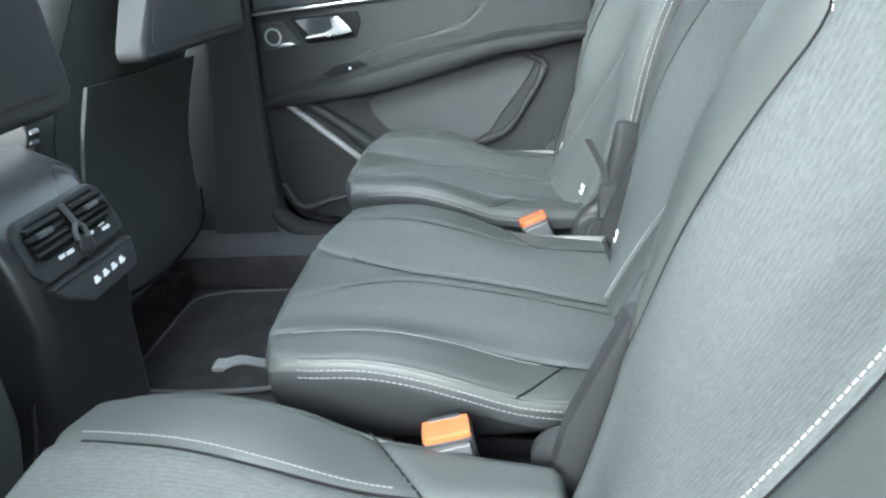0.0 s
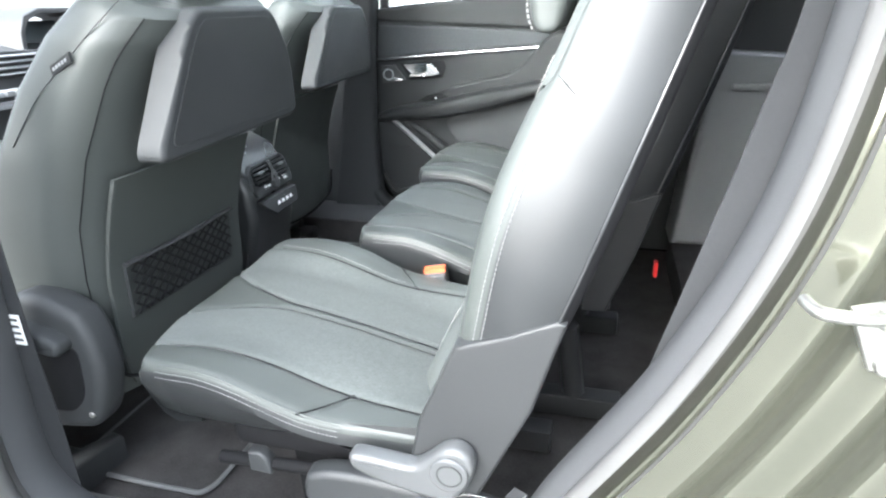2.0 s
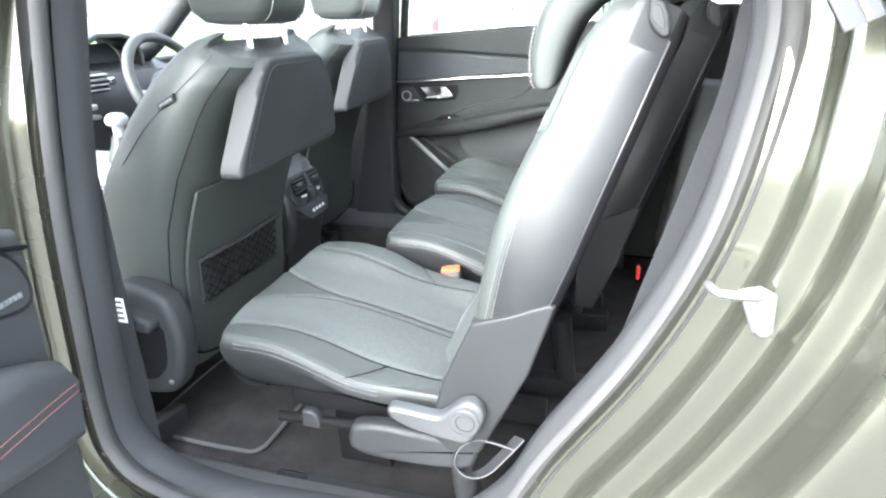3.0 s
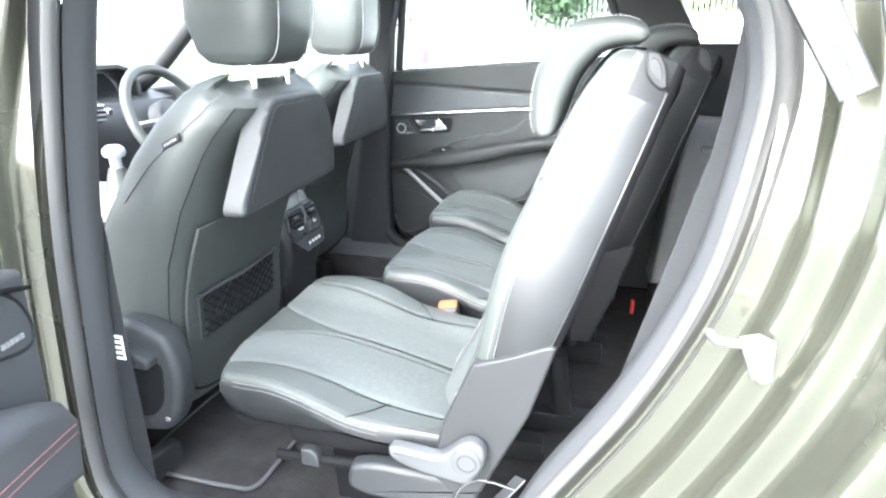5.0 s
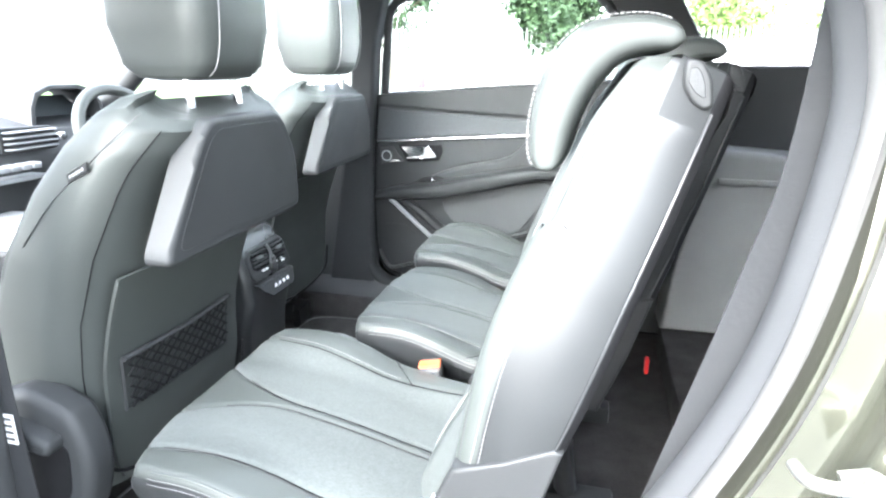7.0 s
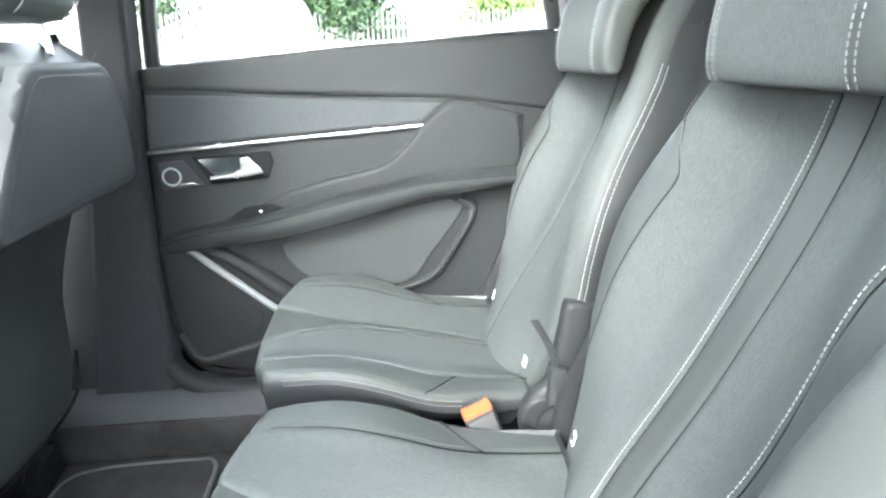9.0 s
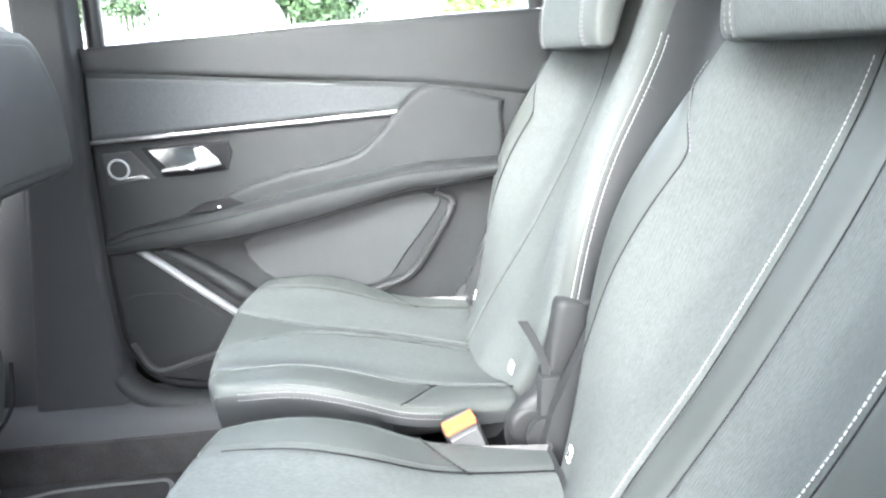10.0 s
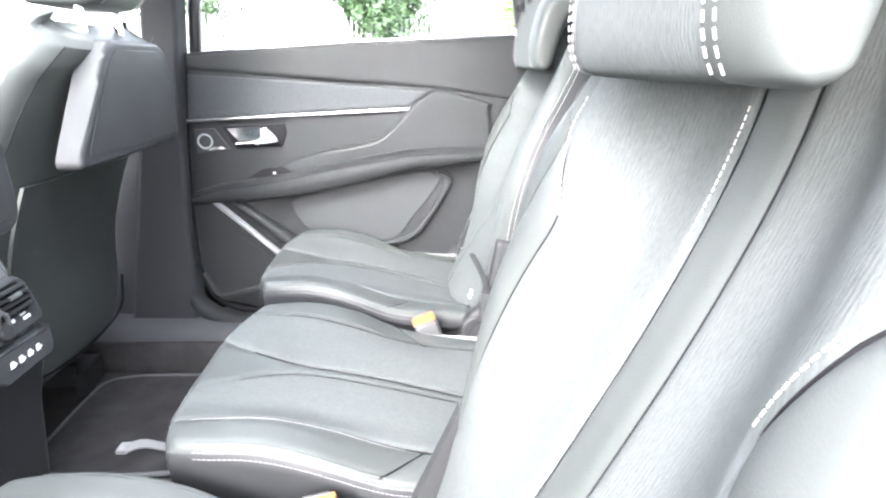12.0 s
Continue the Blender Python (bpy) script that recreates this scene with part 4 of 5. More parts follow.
    # slot 2, the rear shell, is near-black to paint the shade behind the seat
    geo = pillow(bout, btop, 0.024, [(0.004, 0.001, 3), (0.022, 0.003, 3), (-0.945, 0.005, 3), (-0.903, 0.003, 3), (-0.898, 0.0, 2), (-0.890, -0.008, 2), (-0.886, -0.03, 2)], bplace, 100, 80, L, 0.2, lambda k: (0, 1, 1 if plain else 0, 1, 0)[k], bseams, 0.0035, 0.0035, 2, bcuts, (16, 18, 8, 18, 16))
    back = part("backrest", geo, [LEATHER, FABRIC, RUBBERANDSHADE, DARKLEATHER], root, "backrest of grey cloth with leather bolsters")
    bon = lambda line: [bplace(a, b, btop(a, b) + 0.0003) for a, b in line]
    seam_lines = [[(0.56 * k / 40, cl) for k in range(41)], [(a, b) for a, b in bs[1][6:] if b < wide(a) - 0.012]]
    if not plain:
        seam_lines += [[(0.56 * k / 40, -cl) for k in range(41)], [(a, -b) for a, b in bs[-1][6:] if b < wide(a) - 0.012]]
    for line in seam_lines:
        part("seam", tube([bplace(a, b, btop(a, b) - (0.0024 if plain else 0.0032)) for a, b in line], 0.0012 if plain else 0.0009, 6), RUBBERANDSHADE, back)
    row = part("strip_stitching", stitches(bon([(0.50 * k / 40, cl + 0.005) for k in range(41)]), N, 0.0044, 0.0030, 0.0004), THREAD if wide_panel or lever else DARKTHREAD, back, "stitching along the middle strip")
    tagged(row, kind="stuff")
    for sy in (-1, 1):
        wide_side = wide_panel and sy < 0
        line = bs[sy][14:50] if wide_side else bs[sy][43:53]
        if not plain or sy > 0:
            row = part("panel_stitching", stitches(bon([(a, sy * (b - 0.005)) for a, b in line]), N, 0.0054, 0.0035, 0.00055) if wide_side else stitches(bon([(a, sy * (b - 0.004)) for a, b in line]), N, 0.0046, 0.003, 0.0004), THREAD if wide_side or lever else GREYTHREAD, back)
            tagged(row, kind="stuff")
        top_end = 0.43 if lever else 0.52
        for dh in (0.003, 0.0110):
            row = part("edge_stitching", stitches([bplace(h, sy * (wide(h) + 0.0012 + dh * 0.12), btop(h, wide(h)) - dh - 0.016) for h in [0.19 + (top_end - 0.19) * k / 40 for k in range(41)]], (0, sy, 0), 0.0056, 0.0038, 0.0005), GREYTHREAD if lever else THREAD, back, "pale double stitching on the leather flank")
            tagged(row, kind="stuff")
        part("edge_piping", tube([bplace(h, sy * (wide(h) + 0.0035), -0.099) for h in [0.20 + 0.40 * k / 20 for k in range(21)]], 0.0016, 6), DARKLEATHER, back)
    pleat = [bplace(a, -(wide(a) + 0.0022), b) for a, b in ((0.468, -0.008), (0.462, -0.020), (0.455, -0.034))]
    part("pleat", tube(pleat, [0.0003, 0.0007, 0.0002], 6), DARKLEATHER, back)

    # folding handle let into the rear top corner
    grip = rounded([(0.266, 0.842), (0.281, 0.840), (0.290, 0.824), (0.294, 0.800), (0.286, 0.796), (0.274, 0.804), (0.266, 0.818)], 0.006)
    hollow = rounded([(0.270, 0.834), (0.278, 0.833), (0.284, 0.820), (0.286, 0.806), (0.277, 0.811), (0.270, 0.820)], 0.004)
    y = wide(0.59) - 0.004
    handle = part("release_handle", slab(grip, 0.010, 0.004, lambda a, b, h: Vector((a, -y - h, b))), SHELL, root, "grey plastic folding handle")
    part("finger_hollow", slab(hollow, 0.002, 0.0008, lambda a, b, h: Vector((a, -y - 0.0095 - h, b))), PLASTIC, handle)

    # headrest that hooks over the top of the back
    spine = [(0.149, 0.729, 0.014), (0.147, 0.748, 0.022), (0.152, 0.786, 0.0265), (0.166, 0.825, 0.0295), (0.188, 0.850, 0.0285), (0.213, 0.861, 0.0225), (0.241, 0.864, 0.0185), (0.269, 0.859, 0.0125)]
    mid = smooth_line([(a, 0, b) for a, b, c in spine], 8)
    thick = [q.z for q in smooth_line([(0, 0, c) for a, b, c in spine], 8)]
    rings, crest = [], []
    for i, c in enumerate(mid):
        d = (mid[min(i + 1, len(mid) - 1)] - mid[max(i - 1, 0)]).normalized()
        out = Vector((-d.z, 0, d.x))
        k = i / (len(mid) - 1)
        close = math.sqrt(max(0.03, 1 - (1 - min(1.0, k / 0.06, (1 - k) / 0.06)) ** 2))
        th, w = thick[i] * close, 0.116 * (0.93 + 0.07 * close)
        crest.append(c + out * (th + 0.0005))
        ring = []
        for q in range(64):
            u, v = math.cos(2 * math.pi * q / 64), math.sin(2 * math.pi * q / 64)
            ring.append(c + out * th * math.copysign(abs(u) ** 0.55, u) + Vector((0, w * math.copysign(abs(v) ** 0.36, v), 0)))
        rings.append(ring)
    hr = loft(rings)
    sl = [1 if abs(sum(hr[0][i].y for i in f) / len(f)) < 0.083 else 0 for f in hr[1]]
    head = part("headrest", (hr[0], hr[1], sl), [LEATHER, FABRIC], root, "cloth and leather hooked headrest")
    crest = crest[4:-5]
    for sy in (-1, 1):
        for off in (0.0845, 0.0925):
            row = part("headrest_stitching", stitches([q + Vector((0, sy * off, 0)) for q in crest], (-1, 0, 0.3), 0.0056, 0.0037, 0.0006), GREYTHREAD, head)
            tagged(row, kind="stuff")

    # recliner covers, hinge and lower frame
    for sy in (-1, 1):
        prof = [(0.074, 0.431), (0.086, 0.434), (0.13, 0.451), (0.178, 0.471), (0.187, 0.468), (0.156, 0.36), (0.090, 0.215), (0.05, 0.205), (0.012, 0.235), (0.032, 0.33)]
        if sy < 0 and not lever:
            prof = [(0.080, 0.437), (0.13, 0.453), (0.178, 0.471), (0.187, 0.468), (0.156, 0.36), (0.115, 0.25), (0.075, 0.25), (0.072, 0.36)]
            arm = [(0.066, 0.447), (0.096, 0.441), (0.104, 0.420), (0.098, 0.396), (0.086, 0.370), (0.077, 0.331), (0.068, 0.308), (0.048, 0.291), (0.036, 0.276), (0.033, 0.246), (0.020, 0.236), (0.007, 0.250), (0.005, 0.275), (0.011, 0.297), (0.024, 0.314), (0.038, 0.326), (0.046, 0.344), (0.053, 0.378), (0.060, 0.418)]
            part("recliner_arm", rounded_body([(q.x, q.y) for q in smooth_line([Vector((a, b, 0)) for a, b in arm], 3, True)], 0.030, 0.010, lambda a, b, c: Vector((a, -0.210 + c, b)), 5, 2), SHELL, root)
        part("recliner_cover", slab(prof, 0.022, 0.005, lambda a, b, h, sy=sy: Vector((a, sy * (0.197 + h), b))), SHELL, root)
        if not lever or sy > 0:
            part("hinge_cap", disc((0.034, sy * 0.214, 0.284), (0, sy, 0), 0.027, 0.014, 28, 0.006), SHELL, root)
        part("frame_rail", block(-0.30, 0.16, sy * 0.17 - 0.022, sy * 0.17 + 0.022, 0.0, 0.045, 0.006), GLOSS, root)
        part("frame_leg", tube([(0.07, sy * 0.17, 0.04), (0.05, sy * 0.185, 0.20)], 0.022, 8), GLOSS, root)
        part("front_leg", slab([(-0.20, 0.04), (-0.10, 0.04), (-0.12, 0.10), (-0.17, 0.19), (-0.21, 0.19)], 0.02, 0.004, lambda a, b, h, sy=sy: Vector((a, sy * 0.09 + h, b))), RUBBERANDSHADE, root)
        if not lever or sy < 0:
            tag = part("isofix_tag", slab([(-0.0055, -0.008), (0.0055, -0.008), (0.0055, 0.008), (-0.0055, 0.008)], 0.002, 0.0008, lambda a, b, h, sy=sy: bplace(0.065 + b, sy * 0.135 + a, btop(0.065 + b, 0.135 + sy * a) + 0.0025 + h)), WHITE, root)
            part("symbol", slab([(-0.003, -0.004), (0.003, -0.004), (0.003, 0.003), (-0.003, 0.003)], 0.0005, 0.0, lambda a, b, h, sy=sy: bplace(0.065 + b, sy * 0.135 + a, btop(0.065 + b, 0.135 + sy * a) + 0.0046 + h)), GLOSS, tag)
    part("seat_pan", block(-0.25, 0.05, -0.165, 0.165, 0.205, 0.245, 0.012), RUBBERANDSHADE, root)
    if lever:
        part("front_bar", tube([(-0.272, side * 0.168, 0.182), (-0.10, side * 0.168, 0.188)], 0.009, 12), RUBBERANDSHADE, root, "black steel bar under the cushion")
        part("bar_bracket", rounded_body([(-0.222, 0.178), (-0.190, 0.176), (-0.192, 0.200), (-0.204, 0.210), (-0.222, 0.208)], 0.020, 0.005, lambda a, b, c: Vector((a, side * 0.172 + c, b)), 3, 2), PLASTIC, root)
        y = side * 0.232
        arm = [(-0.045, 0.283), (-0.037, 0.292), (0.000, 0.290), (0.029, 0.288), (0.044, 0.297), (0.064, 0.315), (0.080, 0.320), (0.094, 0.313), (0.100, 0.298), (0.096, 0.278), (0.085, 0.259), (0.067, 0.246), (0.004, 0.255), (-0.036, 0.269)]
        part("recline_lever", rounded_body([(q.x, q.y) for q in smooth_line([Vector((a, b, 0)) for a, b in arm], 3, True)], 0.026, 0.008, lambda a, b, c: Vector((a, y + c, b)), 4, 2), LEVERGREY, root, "grey plastic recline lever")
        part("lever_boss", disc((0.073, y + side * 0.010, 0.288), (0, side, 0), 0.022, 0.007, 28, 0.003), LEVERGREY, root)
        part("lever_cap", ring_shape((0.074, y + side * 0.0172, 0.2885), (0, 1, 0), 0.0135, 0.0009), SHELL, root)
        cover = [(-0.122, 0.210), (-0.113, 0.222), (-0.062, 0.230), (0.070, 0.222), (0.085, 0.205), (0.060, 0.172), (-0.070, 0.166), (-0.118, 0.176), (-0.125, 0.192)]
        part("side_cover", rounded_body([(q.x, q.y) for q in smooth_line([Vector((a, b, 0)) for a, b in cover], 3, True)], 0.034, 0.010, lambda a, b, c: Vector((a, side * 0.198 + c, b)), 4, 2), PLASTIC, root)
    return root


row_seat("black leather and grey cloth seat, single, with recline lever", 0.070, -0.405, -1, True)
row_seat("grey cloth and black leather single middle seat", 0.192, 0.052, 1, False, True)
row_seat("grey cloth and black leather single seat by the far door", 0.176, 0.517, 1)


def buckle(x, y, z, lean, turn, label):
    root = thing("seat_belt_buckle", label, "belt buckle", "seat belt buckles", at=(x, y, z - 0.075))
    root.rotation_euler = (0, radians(lean), radians(turn))
    root.scale = (0.86, 0.86, 0.9)
    part("body", block(-0.025, 0.025, -0.014, 0.014, 0.0, 0.056, 0.006, 3), GLOSS, root)
    part("release_button", block(-0.023, 0.023, -0.0150, 0.0105, 0.0535, 0.062, 0.003, 2), ORANGE, root, "orange release button")
    part("tongue_slot", block(-0.016, 0.016, 0.0065, 0.0125, 0.0570, 0.0628, 0.001, 1), GLOSS, root)
    part("slot_frame", slab([(-0.022, 0.018), (0.022, 0.018), (0.020, 0.050), (-0.020, 0.050)], 0.006, 0.002, lambda a, b, h: Vector((a, -0.0145 - h, b))), LEVERGREY, root, "grey front face")
    part("stalk", tube([(0.0, 0, 0.004), (0.015, 0, -0.06), (0.03, 0, -0.11)], 0.012, 8, 0.5), PLASTIC, root)
    return root


buckle(0.014, -0.190, 0.772, -8, 8, "seat belt buckle with orange button between near seats")
buckle(0.133, 0.273, 0.771, -20, 8, "seat belt buckle with orange button by the far seat")


# ---- front seats ----
def front_seat(label, at, lever):
    """A sports seat seen from behind, built about its middle line; at: foot of the seat."""
    root = thing("front_seat", label, "car seat", "front seats", at=at)
    Z = at[2]
    # back: rings from below to above, each a loop round the seat's section
    rows = [  # height, rear x, front x, half width, bolster forward
        (0.60, -0.455, -0.58, 0.205, 0.02), (0.70, -0.448, -0.60, 0.22, 0.02), (0.80, -0.442, -0.60, 0.232, 0.03), (0.88, -0.430, -0.584, 0.238, 0.04), (0.98, -0.395, -0.540, 0.238, 0.04),
        (1.07, -0.352, -0.487, 0.228, 0.035), (1.13, -0.319, -0.447, 0.213, 0.025), (1.168, -0.304, -0.415, 0.192, 0.015), (1.187, -0.308, -0.400, 0.168, 0.0), (1.197, -0.325, -0.375, 0.13, 0.0)]
    fine = []
    for k in range(len(rows) - 1):
        for q in range(5):
            t = q / 5
            fine.append(tuple(a + (b - a) * t for a, b in zip(rows[k], rows[k + 1])))
    fine.append(rows[-1])
    rings = []
    for z, xr, xf, hw, bf in fine:
        loop = []
        n = 48
        for k in range(n):
            w = 2 * math.pi * k / n
            cw, sw = math.cos(w), math.sin(w)
            e = 0.42
            y = hw * math.copysign(abs(sw) ** e, sw)
            mid, half = (xr + xf) / 2, (xr - xf) / 2
            x = mid + half * math.copysign(abs(cw) ** e, cw)
            q = abs(y) / hw
            if cw < 0:
                x -= bf * max(0, q - 0.55) * 1.4
            else:
                x -= 0.03 * max(0, q - 0.5) ** 2 * 3
            low = 0.034 * max(0.0, (z - 1.10) / 0.095) * max(max(0.0, cw) ** 0.5, min(1.0, 1.5 - 1.6 * q))
            loop.append((x, y, z - low - Z))
        rings.append(loop)
    part("backrest", loft(rings), LEATHER, root, "black leather backrest")
    # stitched seam lines on the flank
    for k in (6, 42):
        line = [Vector(r[k]) + Vector((0.0006, 0.0006 if k == 6 else -0.0006, 0)) for r in rings[2:36]]
        part("back_seam", tube(line, 0.0009, 6), RUBBERANDSHADE, root)
    line = smooth_line([(-0.335, lever * 0.186, 1.172 - Z), (-0.37, lever * 0.209, 1.135 - Z), (-0.407, lever * 0.220, 1.10 - Z), (-0.45, lever * 0.230, 1.06 - Z), (-0.50, lever * 0.236, 1.0 - Z)], 6)
    for k in (15, 33):
        edge_line = [Vector(r[k]) + Vector((0, 0.0008 if k == 15 else -0.0008, 0)) for r in rings[14:34]]
        row = part("flank_stitching", stitches(edge_line, (0, 1 if k == 15 else -1, 0), 0.0062, 0.0042, 0.0005), GREYTHREAD, root)
        tagged(row, kind="stuff")
    part("shoulder_seam", tube(line, 0.0008, 6), DARKLEATHER, root)
    if lever < 0:
        TG = lambda a, b, h: Vector((-0.407 + a * 0.9, -0.2225 - h - b * 0.15, 1.100 - Z + b + a * 0.45))
        tag = part("sewn_tag", slab([(-0.018, -0.006), (0.018, -0.006), (0.018, 0.006), (-0.018, 0.006)], 0.004, 0.001, TG), GLOSS, root, "small black sewn tag with grey marks")
        for k in range(5):
            part("mark", slab([(-0.013 + 0.0055 * k, -0.002), (-0.0095 + 0.0055 * k, -0.002), (-0.0095 + 0.0055 * k, 0.002), (-0.013 + 0.0055 * k, 0.002)], 0.0006, 0.0, lambda a, b, h: TG(a, b, h + 0.0042)), SILVER, tag)
    # hard back panel with net pocket
    lean_x = lambda z: -0.446 + 0.055 * max(0, (z - 0.78) / 0.2) ** 1.5 - max(0, 0.7 - z) * 0.10
    BP = lambda a, b, h: Vector((lean_x(b) + 0.004 + h, a, b - Z))
    rows = []
    for k in range(29):
        z = 0.618 + 0.33 * k / 28
        w = 0.183 - 0.022 * max(0.0, (0.70 - z) / 0.08) ** 1.5
        rows.append([BP(-w, z, -0.004), BP(-w, z, 0.0015), BP(-w + 0.004, z, 0.003), BP(0.0, z, 0.004), BP(w - 0.004, z, 0.003), BP(w, z, 0.0015), BP(w, z, -0.004)])
    part("back_panel", loft(rows), LEATHER, root)
    if lever < 0:
        net = []
        for k in range(-8, 24):
            for sgn in (-1, 1):
                pts = []
                for q in range(15):
                    z = 0.728 + 0.082 * q / 14
                    y = -0.36 + 0.027 * k + sgn * (z - 0.728) * 1.5 + (0 if sgn > 0 else 0.13)
                    if -0.152 < y < 0.132:
                        pts.append(BP(y, z, 0.012))
                if len(pts) > 1:
                    net.append(tube(pts, 0.0019, 5))
        part("net", join(*net), RUBBERANDSHADE, root, "black elastic net pocket")
        part("net_band", tube([BP(-0.158, 0.812, 0.010), BP(0.0, 0.812, 0.020), BP(0.138, 0.812, 0.010)], 0.006, 8, 0.6), WEBBING, root)
        part("pocket_edge", tube([BP(-0.156, 0.812, 0.006), BP(-0.153, 0.728, 0.006), BP(0.134, 0.722, 0.006), BP(0.136, 0.812, 0.006)], 0.003, 6), PLASTIC, root)
    part("bottom_piping", tube(smooth_line([(-0.452, -0.222, 0.690 - Z), (-0.437, -0.17, 0.640 - Z), (-0.437, -0.06, 0.618 - Z), (-0.437, 0.06, 0.618 - Z), (-0.437, 0.17, 0.640 - Z), (-0.452, 0.222, 0.690 - Z)], 5), 0.003, 8), RUBBERANDSHADE, root)
    # folding table
    tab = rounded([(-0.216, 0.976), (0.190, 0.984), (0.160, 1.09), (0.100, 1.160), (-0.110, 1.160), (-0.140, 1.12)], 0.03)
    tabx = lambda z: -0.300 + (z - 0.975) * 0.05
    TP = lambda a, b, h: Vector((tabx(b) - 0.035 + h, a, b - Z))
    table = part("folding_table", slab(tab, 0.04, 0.009, TP, 4), DOORPAD, root, "grey plastic folding tray table")
    inset = rounded([(-0.190, 0.994), (0.172, 0.999), (0.144, 1.085), (0.090, 1.146), (-0.098, 1.146), (-0.124, 1.112)], 0.022)
    part("tray_inset", slab(inset, 0.0018, 0.0008, lambda a, b, h: TP(a, b, h + 0.0396), 1), SHELL, table)
    # headrest
    def ring_at(z, x0, x1, hw):
        loop = []
        for k in range(36):
            w = 2 * math.pi * k / 36
            cw, sw = math.cos(w), math.sin(w)
            loop.append(((x0 + x1) / 2 + (x1 - x0) / 2 * math.copysign(abs(cw) ** 0.42, cw), hw * math.copysign(abs(sw) ** 0.42, sw), z - Z))
        return loop
    hr = [ring_at(1.207, -0.40, -0.34, 0.066), ring_at(1.211, -0.432, -0.316, 0.082), ring_at(1.228, -0.452, -0.301, 0.093), ring_at(1.28, -0.468, -0.289, 0.102), ring_at(1.36, -0.468, -0.288, 0.103),
          ring_at(1.43, -0.456, -0.300, 0.098), ring_at(1.47, -0.436, -0.322, 0.086), ring_at(1.484, -0.40, -0.352, 0.064)]
    fine = []
    for a, b in zip(hr, hr[1:]):
        for q in range(4):
            fine.append([Vector(u).lerp(Vector(v), q / 4) for u, v in zip(a, b)])
    fine.append(hr[-1])
    head = part("headrest", loft(fine), LEATHER, root, "black leather headrest")
    for sy in (-1, 1):
        part("headrest_seam", tube(smooth_line([(-0.322, sy * 0.056, 1.210 - Z), (-0.3005, sy * 0.064, 1.228 - Z), (-0.2885, sy * 0.069, 1.28 - Z), (-0.2875, sy * 0.070, 1.36 - Z), (-0.2995, sy * 0.067, 1.43 - Z), (-0.3215, sy * 0.060, 1.47 - Z)], 6), 0.0011, 6), GREYTHREAD, head)
        part("headrest_post", tube([(-0.345, sy * 0.065, 1.17 - Z), (-0.355, sy * 0.065, 1.25 - Z)], 0.007, 12), CHROME, root)
    knob = part("adjust_knob", disc((-0.475, -lever * 0.232, 0.905 - Z), (0, -lever, 0), 0.026, 0.024, 24, 0.004), GLOSS, root, "ribbed black adjuster knob")
    for k in range(12):
        w = 2 * math.pi * k / 12
        part("knob_rib", tube([(-0.475 + 0.0265 * math.cos(w), -lever * 0.236, 0.905 - Z + 0.0265 * math.sin(w)), (-0.475 + 0.0255 * math.cos(w), -lever * 0.252, 0.905 - Z + 0.0255 * math.sin(w))], 0.003, 6), SILVER, knob)
    # base: cushion, side cover, rails
    cush = pillow(lambda s, t: (-1.06 + 0.5 * s, t * 0.25), lambda a, b: 0.70 - Z + 0.03 * math.exp(-((abs(b) - 0.21) / 0.04) ** 2) - (a + 0.5) * 0.06, 0.03, [(0.05, 0.0), (0.12, -0.01), (0.16, -0.02)], lambda a, b, h: Vector((a, b, h)), 24, 24, 0.5, 0.25)
    part("cushion", cush, LEATHER, root)
    sy = lever
    if lever < 0:
        cov = [(-0.98, 0.54), (-0.98, 0.64), (-0.66, 0.69), (-0.585, 0.772), (-0.537, 0.797), (-0.505, 0.803), (-0.452, 0.786), (-0.426, 0.766), (-0.407, 0.705), (-0.420, 0.642), (-0.442, 0.606), (-0.478, 0.596), (-0.539, 0.586), (-0.75, 0.53)]
        cov = [(q.x, q.y) for q in smooth_line([Vector((a, b - Z, 0)) for a, b in cov], 4, True)]
        part("side_cover", rounded_body(cov, 0.060, 0.018, lambda a, b, c: Vector((a, sy * 0.240 + c, b)), 6, 2), DOORPAD, root, "dark grey plastic seat base cover")
        # the recess is a flat black plate: its shade is painted, not hollowed out
        rec = rounded([(-0.575, 0.628), (-0.468, 0.634), (-0.441, 0.664), (-0.436, 0.732), (-0.527, 0.736), (-0.575, 0.73)], 0.016)
        part("cover_recess", slab([(a, b - Z) for a, b in rec], 0.002, 0.0, lambda a, b, h: Vector((a, sy * (0.2695 + h), b))), RUBBERANDSHADE, root)
        hand = [(-0.560, 0.738), (-0.556, 0.756), (-0.533, 0.764), (-0.510, 0.766), (-0.455, 0.752), (-0.444, 0.742), (-0.450, 0.730), (-0.470, 0.730), (-0.530, 0.738)]
        hand = [(q.x, q.y) for q in smooth_line([Vector((a, b - Z, 0)) for a, b in hand], 3, True)]
        part("side_lever", rounded_body(hand, 0.036, 0.009, lambda a, b, c: Vector((a, sy * 0.280 + c, b)), 5, 2), DOORPAD, root)
        part("cover_screw", disc((-0.440, sy * 0.264, 0.632 - Z), (0, sy, 0), 0.005, 0.008, 10), STEEL, root)
    for s2 in (-1, 1):
        part("seat_rail", block(-1.1, -0.58, s2 * 0.23 - 0.02, s2 * 0.23 + 0.02, 0.0, 0.05, 0.006), PLASTIC, root)
        part("rail_cap", slab([(-0.66, s2 * 0.245), (-0.54, s2 * 0.255), (-0.525, s2 * 0.145), (-0.548, s2 * 0.140), (-0.572, s2 * 0.192), (-0.66, s2 * 0.190)], 0.058, 0.008, lambda a, b, h: Vector((a, b, h)), 2), SHELL, root, "grey plastic rail end cap")
